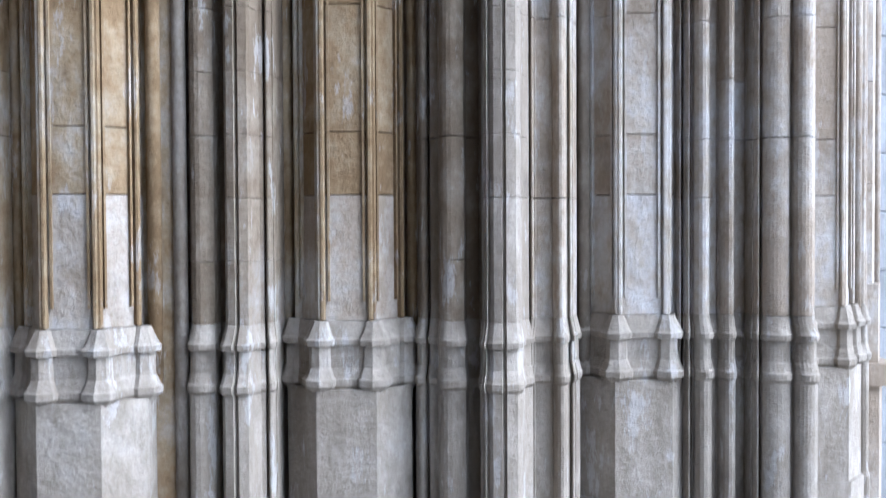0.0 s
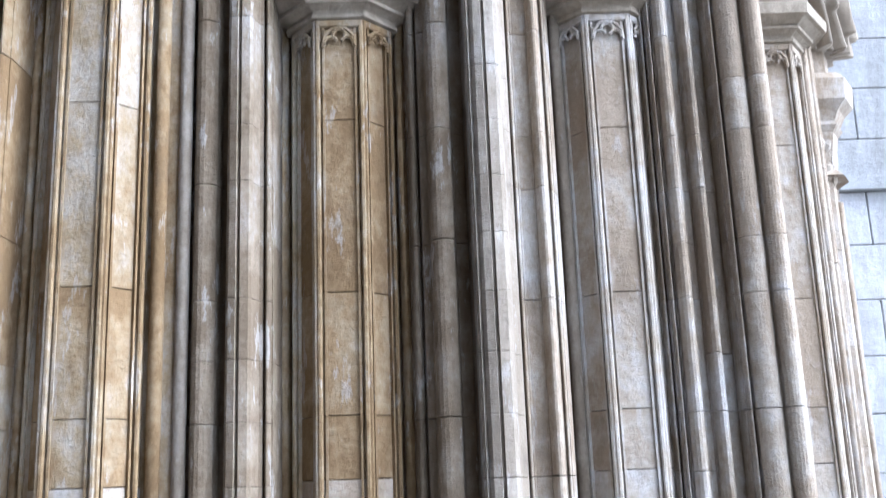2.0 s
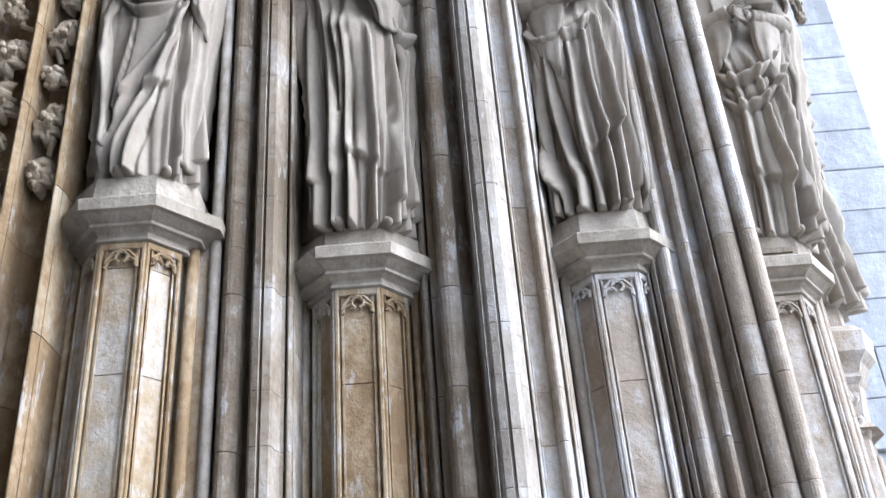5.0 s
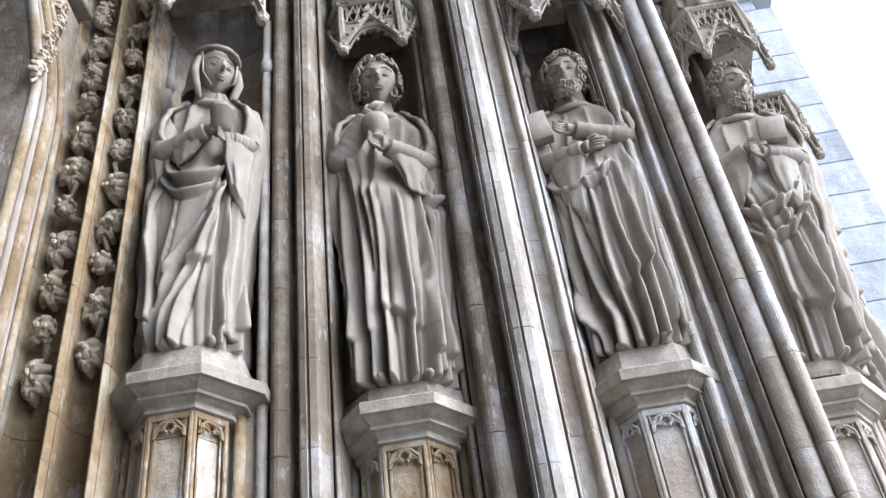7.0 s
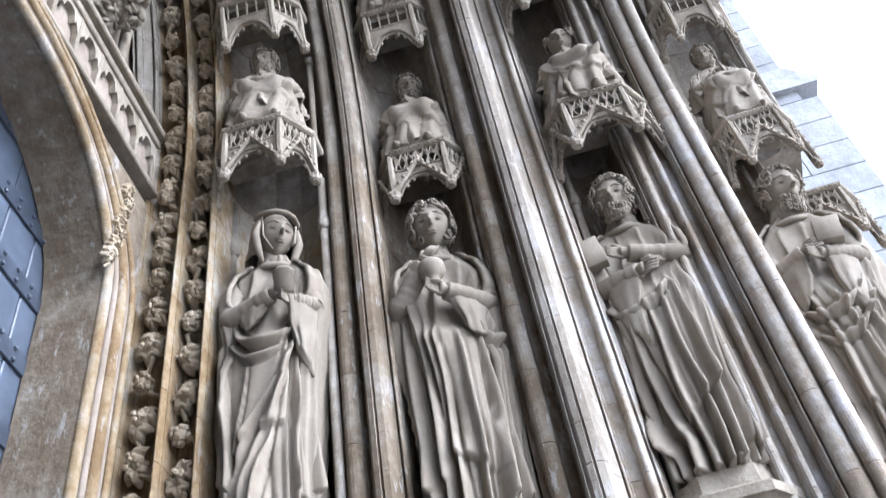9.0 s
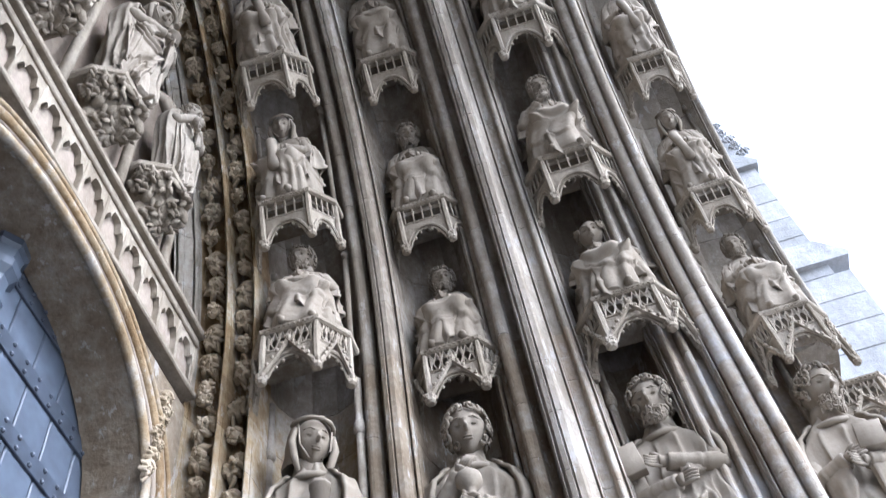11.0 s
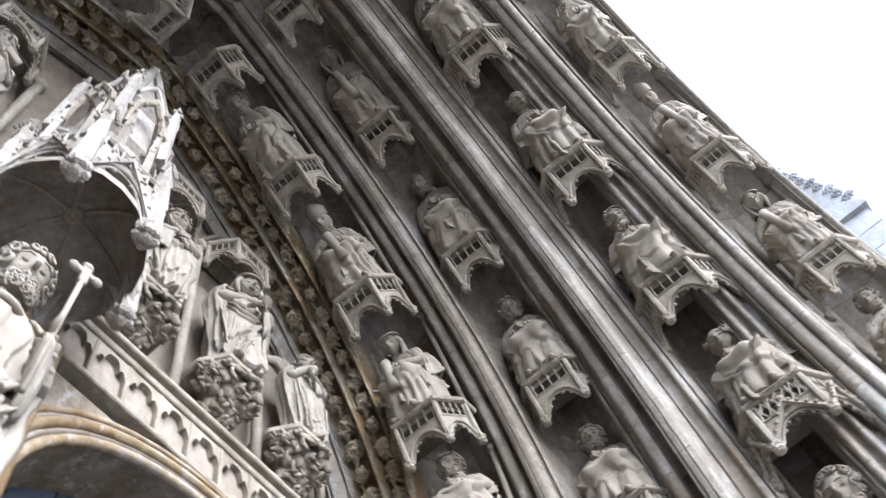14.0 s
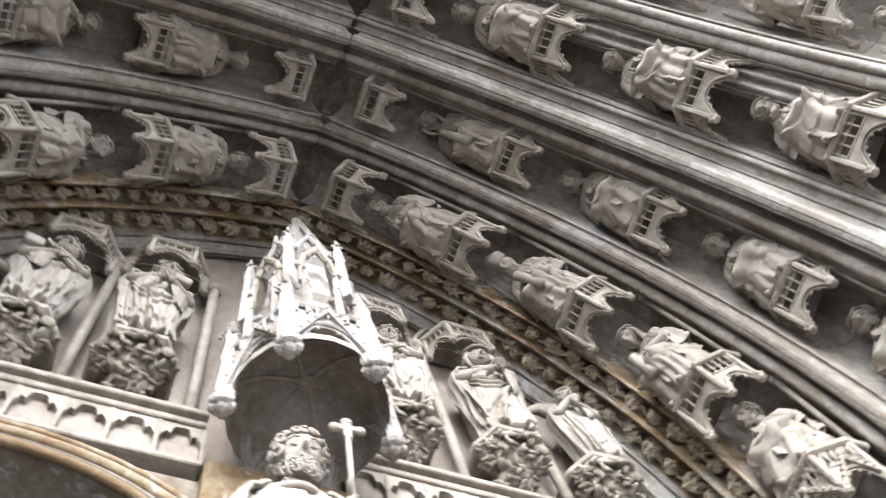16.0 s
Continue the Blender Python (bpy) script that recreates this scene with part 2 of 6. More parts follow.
STRIPS = [
    ("jamb_fillet", OCHRE, [(-1.95, 2.74)] + bead(-1.945, -1.90, 2.77, 0.02) + [(-1.895, 2.80), (-1.86, 2.83)] + bead(-1.855, -1.82, 2.84, 0.015) + [(-1.815, 2.88)]),
    ("hollow_a", OCHRE, [(-1.815, 2.88), (-1.80, 2.92), (-1.75, 2.955), (-1.69, 2.96), (-1.64, 2.94), (-1.632, 2.90)]),
    ("rib_a", OCHRE, bead(-1.632, -1.612, 2.835, 0.012) + bead(-1.612, -1.578, 2.805, 0.022)),
    ("hollow_b", OCHRE, [(-1.578, 2.90), (-1.57, 2.95), (-1.535, 2.985), (-1.495, 2.99), (-1.46, 2.97), (-1.455, 2.93)]),
    ("rib_b", OCHRE, bead(-1.455, -1.44, 2.855, 0.010) + bead(-1.44, -1.405, 2.83, 0.022) + [(-1.40, 3.02)]),
    ("niche_a", OCHRE, [(-1.40, 3.04), (-1.39, 3.14), (-1.34, 3.26), (-1.24, 3.32), (-1.08, 3.32), (-0.95, 3.26), (-0.88, 3.16), (-0.865, 3.11)]),
    ("roll_a", BROWN, [(-0.865, 3.10), (-0.84, 3.09)] + arc(-0.835, 3.07, -0.755, 3.04, 0.04, 6) + [(-0.745, 3.09), (-0.715, 3.105)]),
    ("roll_b", BROWN, [(-0.715, 3.06), (-0.713, 3.01), (-0.702, 2.992), (-0.678, 2.986), (-0.674, 3.004), (-0.668, 3.004), (-0.664, 2.990), (-0.636, 2.994), (-0.628, 3.004), (-0.625, 3.03), (-0.612, 3.07), (-0.60, 3.075)] + bead(-0.60, -0.57, 3.08, 0.014)),
    ("niche_b", BROWN, [(-0.57, 3.12), (-0.56, 3.28), (-0.51, 3.42), (-0.41, 3.49), (-0.27, 3.49), (-0.17, 3.42), (-0.12, 3.30), (-0.10, 3.24)]),
    ("roll_c", BROWN, bead(-0.10, -0.06, 3.20, 0.016) + [(-0.055, 3.18), (-0.03, 3.17)] + arc(-0.025, 3.14, 0.055, 3.10, 0.035, 6) + [(0.065, 3.16), (0.105, 3.17), (0.115, 3.12)]),
    ("roll_d", RIDGE, [(0.115, 3.10), (0.118, 3.05)] + bead(0.120, 0.136, 3.03, 0.008, 0.010) + [(0.140, 3.030), (0.150, 3.016), (0.176, 3.010), (0.180, 3.026), (0.186, 3.026), (0.190, 3.012), (0.222, 3.018), (0.236, 3.034), (0.24, 3.08), (0.25, 3.13), (0.275, 3.17)]),
    ("roll_e", GREY, bead(0.275, 0.30, 3.19, 0.010) + [(0.305, 3.215), (0.35, 3.22)] + bead(0.355, 0.41, 3.20, 0.03) + bead(0.41, 0.435, 3.24, 0.012) + [(0.44, 3.28), (0.455, 3.32)]),
    ("niche_c", BROWN, [(0.455, 3.34), (0.46, 3.45), (0.50, 3.56), (0.58, 3.63), (0.70, 3.63), (0.77, 3.56), (0.80, 3.46), (0.805, 3.38)]),
    ("roll_f", GREY, bead(0.805, 0.83, 3.33, 0.012) + bead(0.83, 0.852, 3.30, 0.012) + bead(0.855, 0.92, 3.29, 0.03) + [(0.925, 3.312), (0.945, 3.318)]),
    ("roll_g", GREY, bead(0.945, 1.005, 3.29, 0.04) + [(1.01, 3.33), (1.05, 3.34)]),
    ("roll_h", GREY, [(1.05, 3.31)] + bead(1.055, 1.08, 3.25, 0.012) + arc(1.083, 3.235, 1.162, 3.208, 0.022, 7) + [(1.165, 3.226), (1.174, 3.226)] + arc(1.177, 3.205, 1.245, 3.195, 0.024, 6) + [(1.255, 3.30), (1.27, 3.40)] + bead(1.275, 1.31, 3.42, 0.014)),
    ("niche_d", GREY, [(1.31, 3.46), (1.32, 3.64), (1.37, 3.76), (1.43, 3.82), (1.51, 3.83), (1.56, 3.80), (1.585, 3.74)]),
    ("outer_roll", GREY, bead(1.585, 1.605, 3.73, 0.010) + arc(1.605, 3.73, 1.64, 3.75, 0.02, 5) + [(1.645, 3.86), (1.65, 4.06)]),
]
# above the springing the outermost order spreads further towards the street
ARCH_OUTER = {
    "niche_d": [(1.31, 3.46), (1.32, 3.64), (1.38, 3.80), (1.48, 3.90), (1.68, 3.92), (1.82, 3.88), (1.88, 3.80)],
    "outer_roll": bead(1.88, 1.905, 3.78, 0.012) + arc(1.905, 3.78, 1.95, 3.80, 0.03, 5) + [(1.96, 3.88), (1.97, 4.06)],
}
BACK = 0.16


def swept(name, pts, s0, s1, steps, side=1, joint=0.0011):
    """One stone of the section between two stations; a station below 0 is a height above the floor less SPRING, above 0 an angle in degrees."""
    back = max(p[1] for p in pts) + BACK
    loop = list(pts) + [(pts[-1][0], back), (pts[0][0], back)]
    k = len(loop)
    stations = []
    for i in range(steps + 1):
        stations.append((s0 + (s1 - s0) * i / steps, 0.0))
    e = (s1 - s0) * 0.025
    stations = [(s0 + e * 0.15, joint)] + [(s0 + e, 0.0)] + stations[1:-1] + [(s1 - e, 0.0)] + [(s1 - e * 0.15, joint)]
    verts, faces = [], []
    for s, ins in stations:
        for i, (x, y) in enumerate(loop):
            a = y + (ins if i < k - 2 else 0)
            if s0 < 0:
                verts.append((x, side * a, SPRING + s))
            else:
                t = radians(s)
                verts.append((x, side * ((a + K) * math.cos(t) - K), SPRING + (a + K) * math.sin(t)))
    for j in range(len(stations) - 1):
        for i in range(k):
            faces.append((j * k + i, j * k + (i + 1) % k, (j + 1) * k + (i + 1) % k, (j + 1) * k + i))
    faces.append(tuple(range(k))), faces.append(tuple(range((len(stations) - 1) * k, len(stations) * k)))
    return mesh_of(name, verts, faces)


def turned(theta, side=1):
    """The pose that turns a thing made at the springing by theta degrees round the arch's centre."""
    c = Matrix.Translation((0, -side * K, SPRING))
    return c @ Matrix.Rotation(side * radians(theta), 4, "X") @ c.inverted()


def end_angle(y):
    return math.degrees(math.acos(K / (y + K)))
# ---- ground, walls behind the mouldings ----
g = bmesh.new()
bmesh.ops.create_grid(g, x_segments=2, y_segments=2, size=900)
tagged(part("ground", g, PAVING), "grey paved ground in front of the church", "ground", kind="structure")


def core(name, side, low):
    """The mass of masonry behind the stones of one side: the upright wall below the springing, or the arch's haunch above it."""
    bm = bmesh.new()
    for x0, x1, y in ((-2.6, -0.9, 3.44), (-0.9, 0.4, 3.64), (0.4, 1.62 if low else 1.96, 4.08)):
        if low:
            loop = [(y, 0.0), (y, SPRING), (7.5, SPRING), (7.5, 0.0)]
        else:
            t1 = end_angle(y)
            loop = [((y + K) * math.cos(radians(t1 * i / 24)) - K, SPRING + (y + K) * math.sin(radians(t1 * i / 24))) for i in range(25)]
            loop += [(0.0, 13.5), (7.5, 13.5), (7.5, SPRING)]
        a = [bm.verts.new((x0, side * y, z)) for y, z in loop]
        b = [bm.verts.new((x1, side * y, z)) for y, z in loop]
        n = len(loop)
        for i in range(n):
            bm.faces.new((a[i], a[(i + 1) % n], b[(i + 1) % n], b[i]))
        bm.faces.new(a), bm.faces.new(b)
    return tagged(part(name, bm, BROWN), "weathered moulded limestone masonry of the porch", "wall" if low else "arch", kind="structure")


jamb_right, jamb_left = core("wall_right", 1, True), core("wall_left", -1, True)
arch_right, arch_left = core("arch_right", 1, False), core("arch_left", -1, False)
# ---- carved figures, each one plain mesh ----
def smooth01(t):
    t = max(0.0, min(1.0, t))
    return t * t * (3 - 2 * t)


def lerp_table(tab, z):
    for (z0, *a), (z1, *b) in zip(tab, tab[1:]):
        if z <= z1:
            t = smooth01((z - z0) / (z1 - z0)) if z1 > z0 else 0
            return [p + (q - p) * t for p, q in zip(a, b)]
    return list(tab[-1][1:])


def wrap(a):
    return (a + math.pi) % (2 * math.pi) - math.pi


def groove(v):
    return 1 - abs(math.sin(v)) ** 0.42


def fold01(v):
    return abs(math.sin(v)) ** 0.55


def robe(bm, tab, H, rng, seg=104, rows=120, knees=0.0, mantle=True):
    """A draped body lofted from a table of (height, half width, front, back), with falling folds, bowed folds and a mantle's hem."""
    ph = [rng.uniform(0, 6.28) for _ in range(8)]
    tw = rng.uniform(-0.5, 0.5)
    side = rng.choice((-1, 1))
    hem0, hemA, hemP = rng.uniform(0.17, 0.25), rng.uniform(0.07, 0.11), rng.uniform(-1.6, 1.6)
    sway = rng.uniform(-0.018, 0.018)
    top = tab[-1][0]
    rings = []
    for r in range(rows + 1):
        z = top * r / rows
        w, f, b = lerp_table(tab, z)
        cx = sway * math.sin(z * 4.2) * (1 - z / top * 0.4)
        low = smooth01((0.80 * top - z) / (0.75 * top))
        ring = []
        for s in range(seg):
            a = 2 * math.pi * s / seg                      # 0 in front
            ca, sa = math.cos(a), math.sin(a)
            e = 0.80
            x = w * math.copysign(abs(sa) ** e, sa)
            y = -(f if ca > 0 else b) * math.copysign(abs(ca) ** e, ca)
            u = a + tw * z + 0.10 * math.sin(z * 9 + ph[0]) + 0.30 * math.sin(2 * a + ph[3]) + 0.16 * math.sin(3 * a + ph[5])
            hem = (hem0 + hemA * math.cos(a - hemP) + 0.055 * math.sin(3 * a + ph[5]) + 0.030 * math.asin(math.sin(7 * a + ph[2])) + 0.012 * math.sin(13 * a)) * top if mantle else -1
            over = smooth01((z - hem) / 0.010) if mantle else 0.5
            chest = smooth01((0.90 * top - z) / (0.20 * top))
            # upright creases below the hem, slanting and bowed ones in the mantle above it
            if knees:                                      # folds slung between the knees, upright ones below
                lap = smooth01((z - 0.26) / 0.06) * smooth01((0.50 - z) / 0.05) * max(0, ca)
                fall = smooth01((0.34 - z) / 0.1)
                ring_d = 0.030 * lap * (fold01(15 * z - 26 * sa * sa * 0.16 + ph[4]) - 0.6) + 0.040 * fall * (fold01(u * 5.5 + ph[1]) - 0.6) + 0.014 * fall * fold01(u * 12 + ph[2])
                ring_d += 0.010 * smooth01((z - 0.5) / 0.06) * smooth01((0.74 - z) / 0.06) * (fold01(20 * z + 4.0 * abs(wrap(a)) + ph[5]) - 0.6)
            d = -(1 - 0.75 * over) * (0.036 * groove(u * 5.5 + ph[1] + 0.5 * math.sin(z * 5 + ph[6])) + 0.018 * groove(u * 11 + ph[2] - 1.2 * z))
            d -= over * chest * 0.015 * groove(22 * z + side * (2.6 * u) + 0.9 * math.sin(2 * a + ph[6]) + ph[7]) * (0.35 + 0.65 * smooth01(0.6 + 0.7 * math.sin(2 * u + ph[4])))
            d -= over * chest * 0.034 * groove(u * 4.5 - side * 3.2 * z + ph[4])
            d -= 0.008 * chest * groove(u * 13 + 3.0 * z + ph[3])
            if mantle:
                d += 0.016 * over * chest
                slit = wrap(a + side * (0.25 + 0.5 * (1 - z / top)))
                d -= 0.020 * smooth01((0.24 - abs(slit)) / 0.04) * smooth01((z - hem) / 0.02) * smooth01((0.85 * top - z) / 0.1)
            if knees:
                d = ring_d + (0.016 * over * chest if mantle else 0)
            k = 1 + d / max(0.05, (w + f) * 0.5)
            kn = 0.0
            if knees:
                for q in (-1, 1):
                    kn += knees * math.exp(-((z - 0.40) / 0.09) ** 2 - ((x - q * w * 0.5) / 0.075) ** 2) * max(0, ca)
            ring.append(bm.verts.new(((x * k + cx) * H, (y * k - kn) * H, z * H)))
        rings.append(ring)
    for p, q in zip(rings, rings[1:]):
        for s in range(seg):
            bm.faces.new((p[s], p[(s + 1) % seg], q[(s + 1) % seg], q[s]))
    bm.faces.new(rings[0]), bm.faces.new(rings[-1])


def head(bm, c, s, rng, hair="curls", beard=False, tilt=0.0, yaw=0.0):
    """A plain carved head of half height s: skull, brow, nose, jaw, hair."""
    m = Matrix.Translation(c) @ Matrix.Rotation(yaw, 4, "Z") @ Matrix.Rotation(tilt, 4, "X")
    for v in ball(bm, (0, 0, 0), 1, 1, 1, 34):
        x, y, z = v.co
        front = max(0.0, -y)
        w = 0.70 * (1 - 0.26 * smooth01(-z))
        yy = y * (0.86 if y > 0 else 0.80)
        nose = 0.40 * math.exp(-(x / 0.15) ** 2) * math.exp(-((z + 0.12) / 0.22) ** 2) * front
        brow = 0.14 * math.exp(-((z - 0.16) / 0.09) ** 2) * front
        eye = -0.24 * sum(math.exp(-((x - q * 0.33) / 0.17) ** 2) for q in (-1, 1)) * math.exp(-((z - 0.03) / 0.10) ** 2) * front
        mouth = 0.13 * math.exp(-(x / 0.25) ** 2) * (math.exp(-((z + 0.42) / 0.06) ** 2) + math.exp(-((z + 0.56) / 0.06) ** 2)) * front
        chin = 0.20 * math.exp(-(x / 0.3) ** 2) * math.exp(-((z + 0.82) / 0.15) ** 2) * front
        v.co = m @ Vector((x * w * s, (yy - nose - brow - eye - mouth - chin) * s, z * s))
    tube(bm, [m @ Vector((0, -0.80 * s, 0.18 * s)), m @ Vector((0, -0.96 * s, -0.05 * s)), m @ Vector((0, -1.08 * s, -0.24 * s)), m @ Vector((0, -0.88 * s, -0.32 * s))], [0.06 * s, 0.07 * s, 0.095 * s, 0.07 * s], 8)
    for q in (-1, 1):
        tube(bm, [m @ Vector((q * 0.08 * s, -0.84 * s, 0.20 * s)), m @ Vector((q * 0.30 * s, -0.80 * s, 0.27 * s)), m @ Vector((q * 0.52 * s, -0.62 * s, 0.18 * s))], [0.03 * s, 0.040 * s, 0.02 * s], 7)
        ball(bm, (q * 0.29 * s, -0.66 * s, 0.05 * s), 0.11 * s, 0.06 * s, 0.055 * s, 8, m)
    for z in (-0.50, -0.60):
        ball(bm, (0, -0.80 * s, z * s), 0.20 * s, 0.10 * s, 0.045 * s, 8, m)
    tube(bm, [m @ Vector((0, 0.12 * s, -0.7 * s)), m @ Vector((0, 0.15 * s, -1.5 * s))], [0.46 * s, 0.55 * s], 12)

    def lock(x, y, z, q):
        """One curled lock: a short tapering coil lying on the skull."""
        n = Vector((x, y, 0.25 * z)).normalized()
        u = n.cross(Vector((rng.uniform(-0.3, 0.3), rng.uniform(-0.3, 0.3), 1))).normalized()
        v = n.cross(u)
        sg, a0 = rng.choice((-1, 1)), rng.uniform(0, 6.28)
        pts, rad = [], []
        for i in range(9):
            a = a0 + sg * i * 0.72
            rr = q * (1.05 - 0.085 * i)
            pts.append(m @ (Vector((x, y, z)) * s + (u * math.cos(a) * rr + v * math.sin(a) * rr * 1.2 + n * q * (0.1 + 0.07 * i)) * s))
            rad.append(q * s * (0.46 - 0.032 * i))
        tube(bm, pts, rad, 6)

    if hair == "curls":
        for i in range(110):
            a, e = rng.uniform(-math.pi, math.pi), rng.uniform(-0.85, 1.25)
            if abs(a) < 0.75 and e < 0.62:
                continue
            lock(0.80 * math.sin(a) * math.cos(e), -0.86 * math.cos(a) * math.cos(e), 0.12 + 0.92 * math.sin(e), rng.uniform(0.12, 0.17))
    elif hair == "veil":
        ring = []
        for j in range(9):
            e = 1.5 - j * 0.34
            row = []
            for i in range(17):
                a = -math.pi * 0.72 + i / 16 * math.pi * 1.44
                drop = max(0.0, -e)
                rad = 1.02 + 0.12 * drop + 0.03 * math.sin(a * 9 + j)
                ce = math.cos(max(e, -0.4))
                row.append(bm.verts.new(m @ Vector((0.86 * rad * math.sin(a) * ce * s, 0.95 * rad * math.cos(a) * ce * s + 0.02, (0.10 + 1.06 * math.sin(max(e, -0.4)) - 1.05 * max(0, -0.4 - e)) * s))))
            ring.append(row)
        for p, q in zip(ring, ring[1:]):
            for i in range(16):
                bm.faces.new((p[i], p[i + 1], q[i + 1], q[i]))
        tube(bm, [m @ Vector((0.8 * s * math.sin(a), -0.84 * s * math.cos(a), (0.62 + 0.1 * math.cos(a)) * s)) for a in [i * 0.25 - 1.6 for i in range(14)]], [0.075 * s + 0.03 * s * (i % 2) for i in range(14)], 7)
        for q in (-1, 1):                                # plaits beside the face and a band under the chin
            tube(bm, [m @ Vector((q * s * x, s * y, s * z)) for x, y, z in ((0.72, -0.40, 0.30), (0.84, -0.42, -0.30), (0.70, -0.52, -0.95), (0.52, -0.60, -1.5))], [0.10 * s, 0.17 * s, 0.15 * s, 0.08 * s], 8)
            tube(bm, [m @ Vector((q * s * x, s * y, s * z)) for x, y, z in ((0.66, -0.45, 0.45), (0.60, -0.66, -0.45), (0.25, -0.80, -0.98))], 0.045 * s, 6)
    elif hair == "tonsure":
        for i in range(34):
            a = rng.uniform(0.8, 5.48)
            lock(0.78 * math.sin(a), -0.84 * math.cos(a), rng.uniform(0.0, 0.45), rng.uniform(0.14, 0.2))
    elif hair == "mitre":
        prism_pts = [(0.74 * math.sin(t), -0.82 * math.cos(t)) for t in [k * 0.5236 for k in range(12)]]
        a = [bm.verts.new(m @ Vector((x * s, y * s, 0.45 * s))) for x, y in prism_pts]
        b = [bm.verts.new(m @ Vector((x * s * 1.1, y * s * 1.1, (1.2 + 0.6 * (1 - abs(x) / 0.8)) * s))) for x, y in prism_pts]
        for i in range(12):
            bm.faces.new((a[i], a[(i + 1) % 12], b[(i + 1) % 12], b[i]))
        bm.faces.new(b)
    if beard:
        for i in range(40):
            a = rng.uniform(-1.0, 1.0)
            lock(0.52 * math.sin(a), -0.80 * math.cos(a) - 0.05, rng.uniform(-1.10, -0.62), rng.uniform(0.10, 0.14))


def arm(bm, sh, el, ha, r, rng, drape=0.0):
    """A sleeved arm from shoulder over elbow to hand, with rucks in the sleeve and four fingers."""
    sh, el, ha = Vector(sh), Vector(el), Vector(ha)
    pts, rad = [], []
    p0 = rng.uniform(0, 6.28)
    for i in range(21):
        t = i / 20
        pts.append(sh.lerp(el, t))
        rad.append(r * (1.15 - 0.1 * t) * (0.94 + 0.09 * fold01(i * 0.55 + p0 + 0.8 * math.sin(i))))
    for i in range(1, 25):
        t = i / 24
        pts.append(el.lerp(ha, t * 0.86))
        rad.append(r * (1.05 - 0.20 * t) * (0.90 + 0.15 * fold01(i * 0.45 + p0 + 0.8 * math.sin(i * 0.7))))
    tube(bm, pts, rad, 16)
    d = (ha - el).normalized()
    side = d.cross(Vector((0, 0, 1))).normalized()
    up = side.cross(d)
    wrist = el.lerp(ha, 0.84)
    tube(bm, [wrist, el.lerp(ha, 0.97), ha], [r * 0.52, r * 0.62, r * 0.60], 10)
    for k in range(4):
        o = ha + up * (k - 1.5) * r * 0.34
        tube(bm, [o - d * r * 0.3, o + d * r * 0.75 - side * r * 0.05, o + d * r * 1.35 - side * r * 0.3], [r * 0.22, r * 0.21, r * 0.14], 6)
    tube(bm, [ha - d * r * 0.4 + up * r * 0.5, ha + d * r * 0.2 + up * r * 0.95, ha + d * r * 0.7 + up * r * 1.0], [r * 0.24, r * 0.22, r * 0.15], 6)
    if drape:
        c = el.lerp(ha, 0.46)
        hd = Vector((d.x, d.y, 0)).normalized()
        nn = Vector((-hd.y, hd.x, 0))
        ph = rng.uniform(0, 6)
        rings = []
        for j in range(13):
            t = j / 12
            w = r * (2.1 - 1.1 * t + 0.12 * math.sin(t * 9 + ph))
            ring = []
            for s in range(28):
                a = 2 * math.pi * s / 28
                g = 1 - 0.45 * groove(a * 3.5 + ph + 1.2 * t) * (0.3 + t)
                ring.append(bm.verts.new(c + hd * (w * math.cos(a) * g + r * 0.5 * t * math.sin(ph)) + nn * (r * (0.72 - 0.2 * t) * math.sin(a) * g)
                                         + Vector((0, 0, 0.3 * r - drape * t * (1 + 0.22 * math.cos(a + ph) * t)))))
            rings.append(ring)
        for p, q in zip(rings, rings[1:]):
            for s in range(28):
                bm.faces.new((p[s], p[(s + 1) % 28], q[(s + 1) % 28], q[s]))
        bm.faces.new(rings[0]), bm.faces.new(rings[-1])


def ridge(v):
    """Round folds with narrow valleys, 0 in the valley and 1 on the crest."""
    return abs(math.sin(v)) ** 0.55


def around(tab, a, z):
    w, f, b = lerp_table(tab, z)
    ca, sa = math.cos(a), math.sin(a)
    return w * math.copysign(abs(sa) ** 0.85, sa), -(f if ca > 0 else b) * math.copysign(abs(ca) ** 0.85, ca)


def cloth(bm, tab, H, a0, a1, top, bottom, swell, nu=56, nv=56, thick=0.012, sway=0.0):
    """A hanging cloth with thickness: laid round a body from angle a0 to a1, between two heights given across it."""
    def grid(inset):
        rows = []
        for j in range(nv + 1):
            row = []
            for i in range(nu + 1):
                u = i / nu
                z = top(u) + (bottom(u) - top(u)) * j / nv
                a = a0 + (a1 - a0) * u
                x, y = around(tab, a, z)
                k = 1 + (swell(u, a, z, j / nv) - inset) / max(0.04, math.hypot(x, y))
                row.append(bm.verts.new(((x * k + sway * math.sin(z * 4.2)) * H, y * k * H, z * H)))
            rows.append(row)
        return rows
    A, B = grid(0.0), grid(thick)
    for j in range(nv):
        for i in range(nu):
            bm.faces.new((A[j][i], A[j][i + 1], A[j + 1][i + 1], A[j + 1][i]))
            bm.faces.new((B[j][i], B[j + 1][i], B[j + 1][i + 1], B[j][i + 1]))
        bm.faces.new((A[j][0], A[j + 1][0], B[j + 1][0], B[j][0])), bm.faces.new((A[j][nu], B[j][nu], B[j + 1][nu], A[j + 1][nu]))
    for i in range(nu):
        bm.faces.new((A[0][i], B[0][i], B[0][i + 1], A[0][i + 1])), bm.faces.new((A[nv][i], A[nv][i + 1], B[nv][i + 1], B[nv][i]))


def crease(t):
    """A fold's section: a rounded crest between two narrow sunk creases."""
    return np.exp(-2.2 * t * t) - 0.55 * np.exp(-9.0 * (np.abs(t) - 1.05) ** 2)


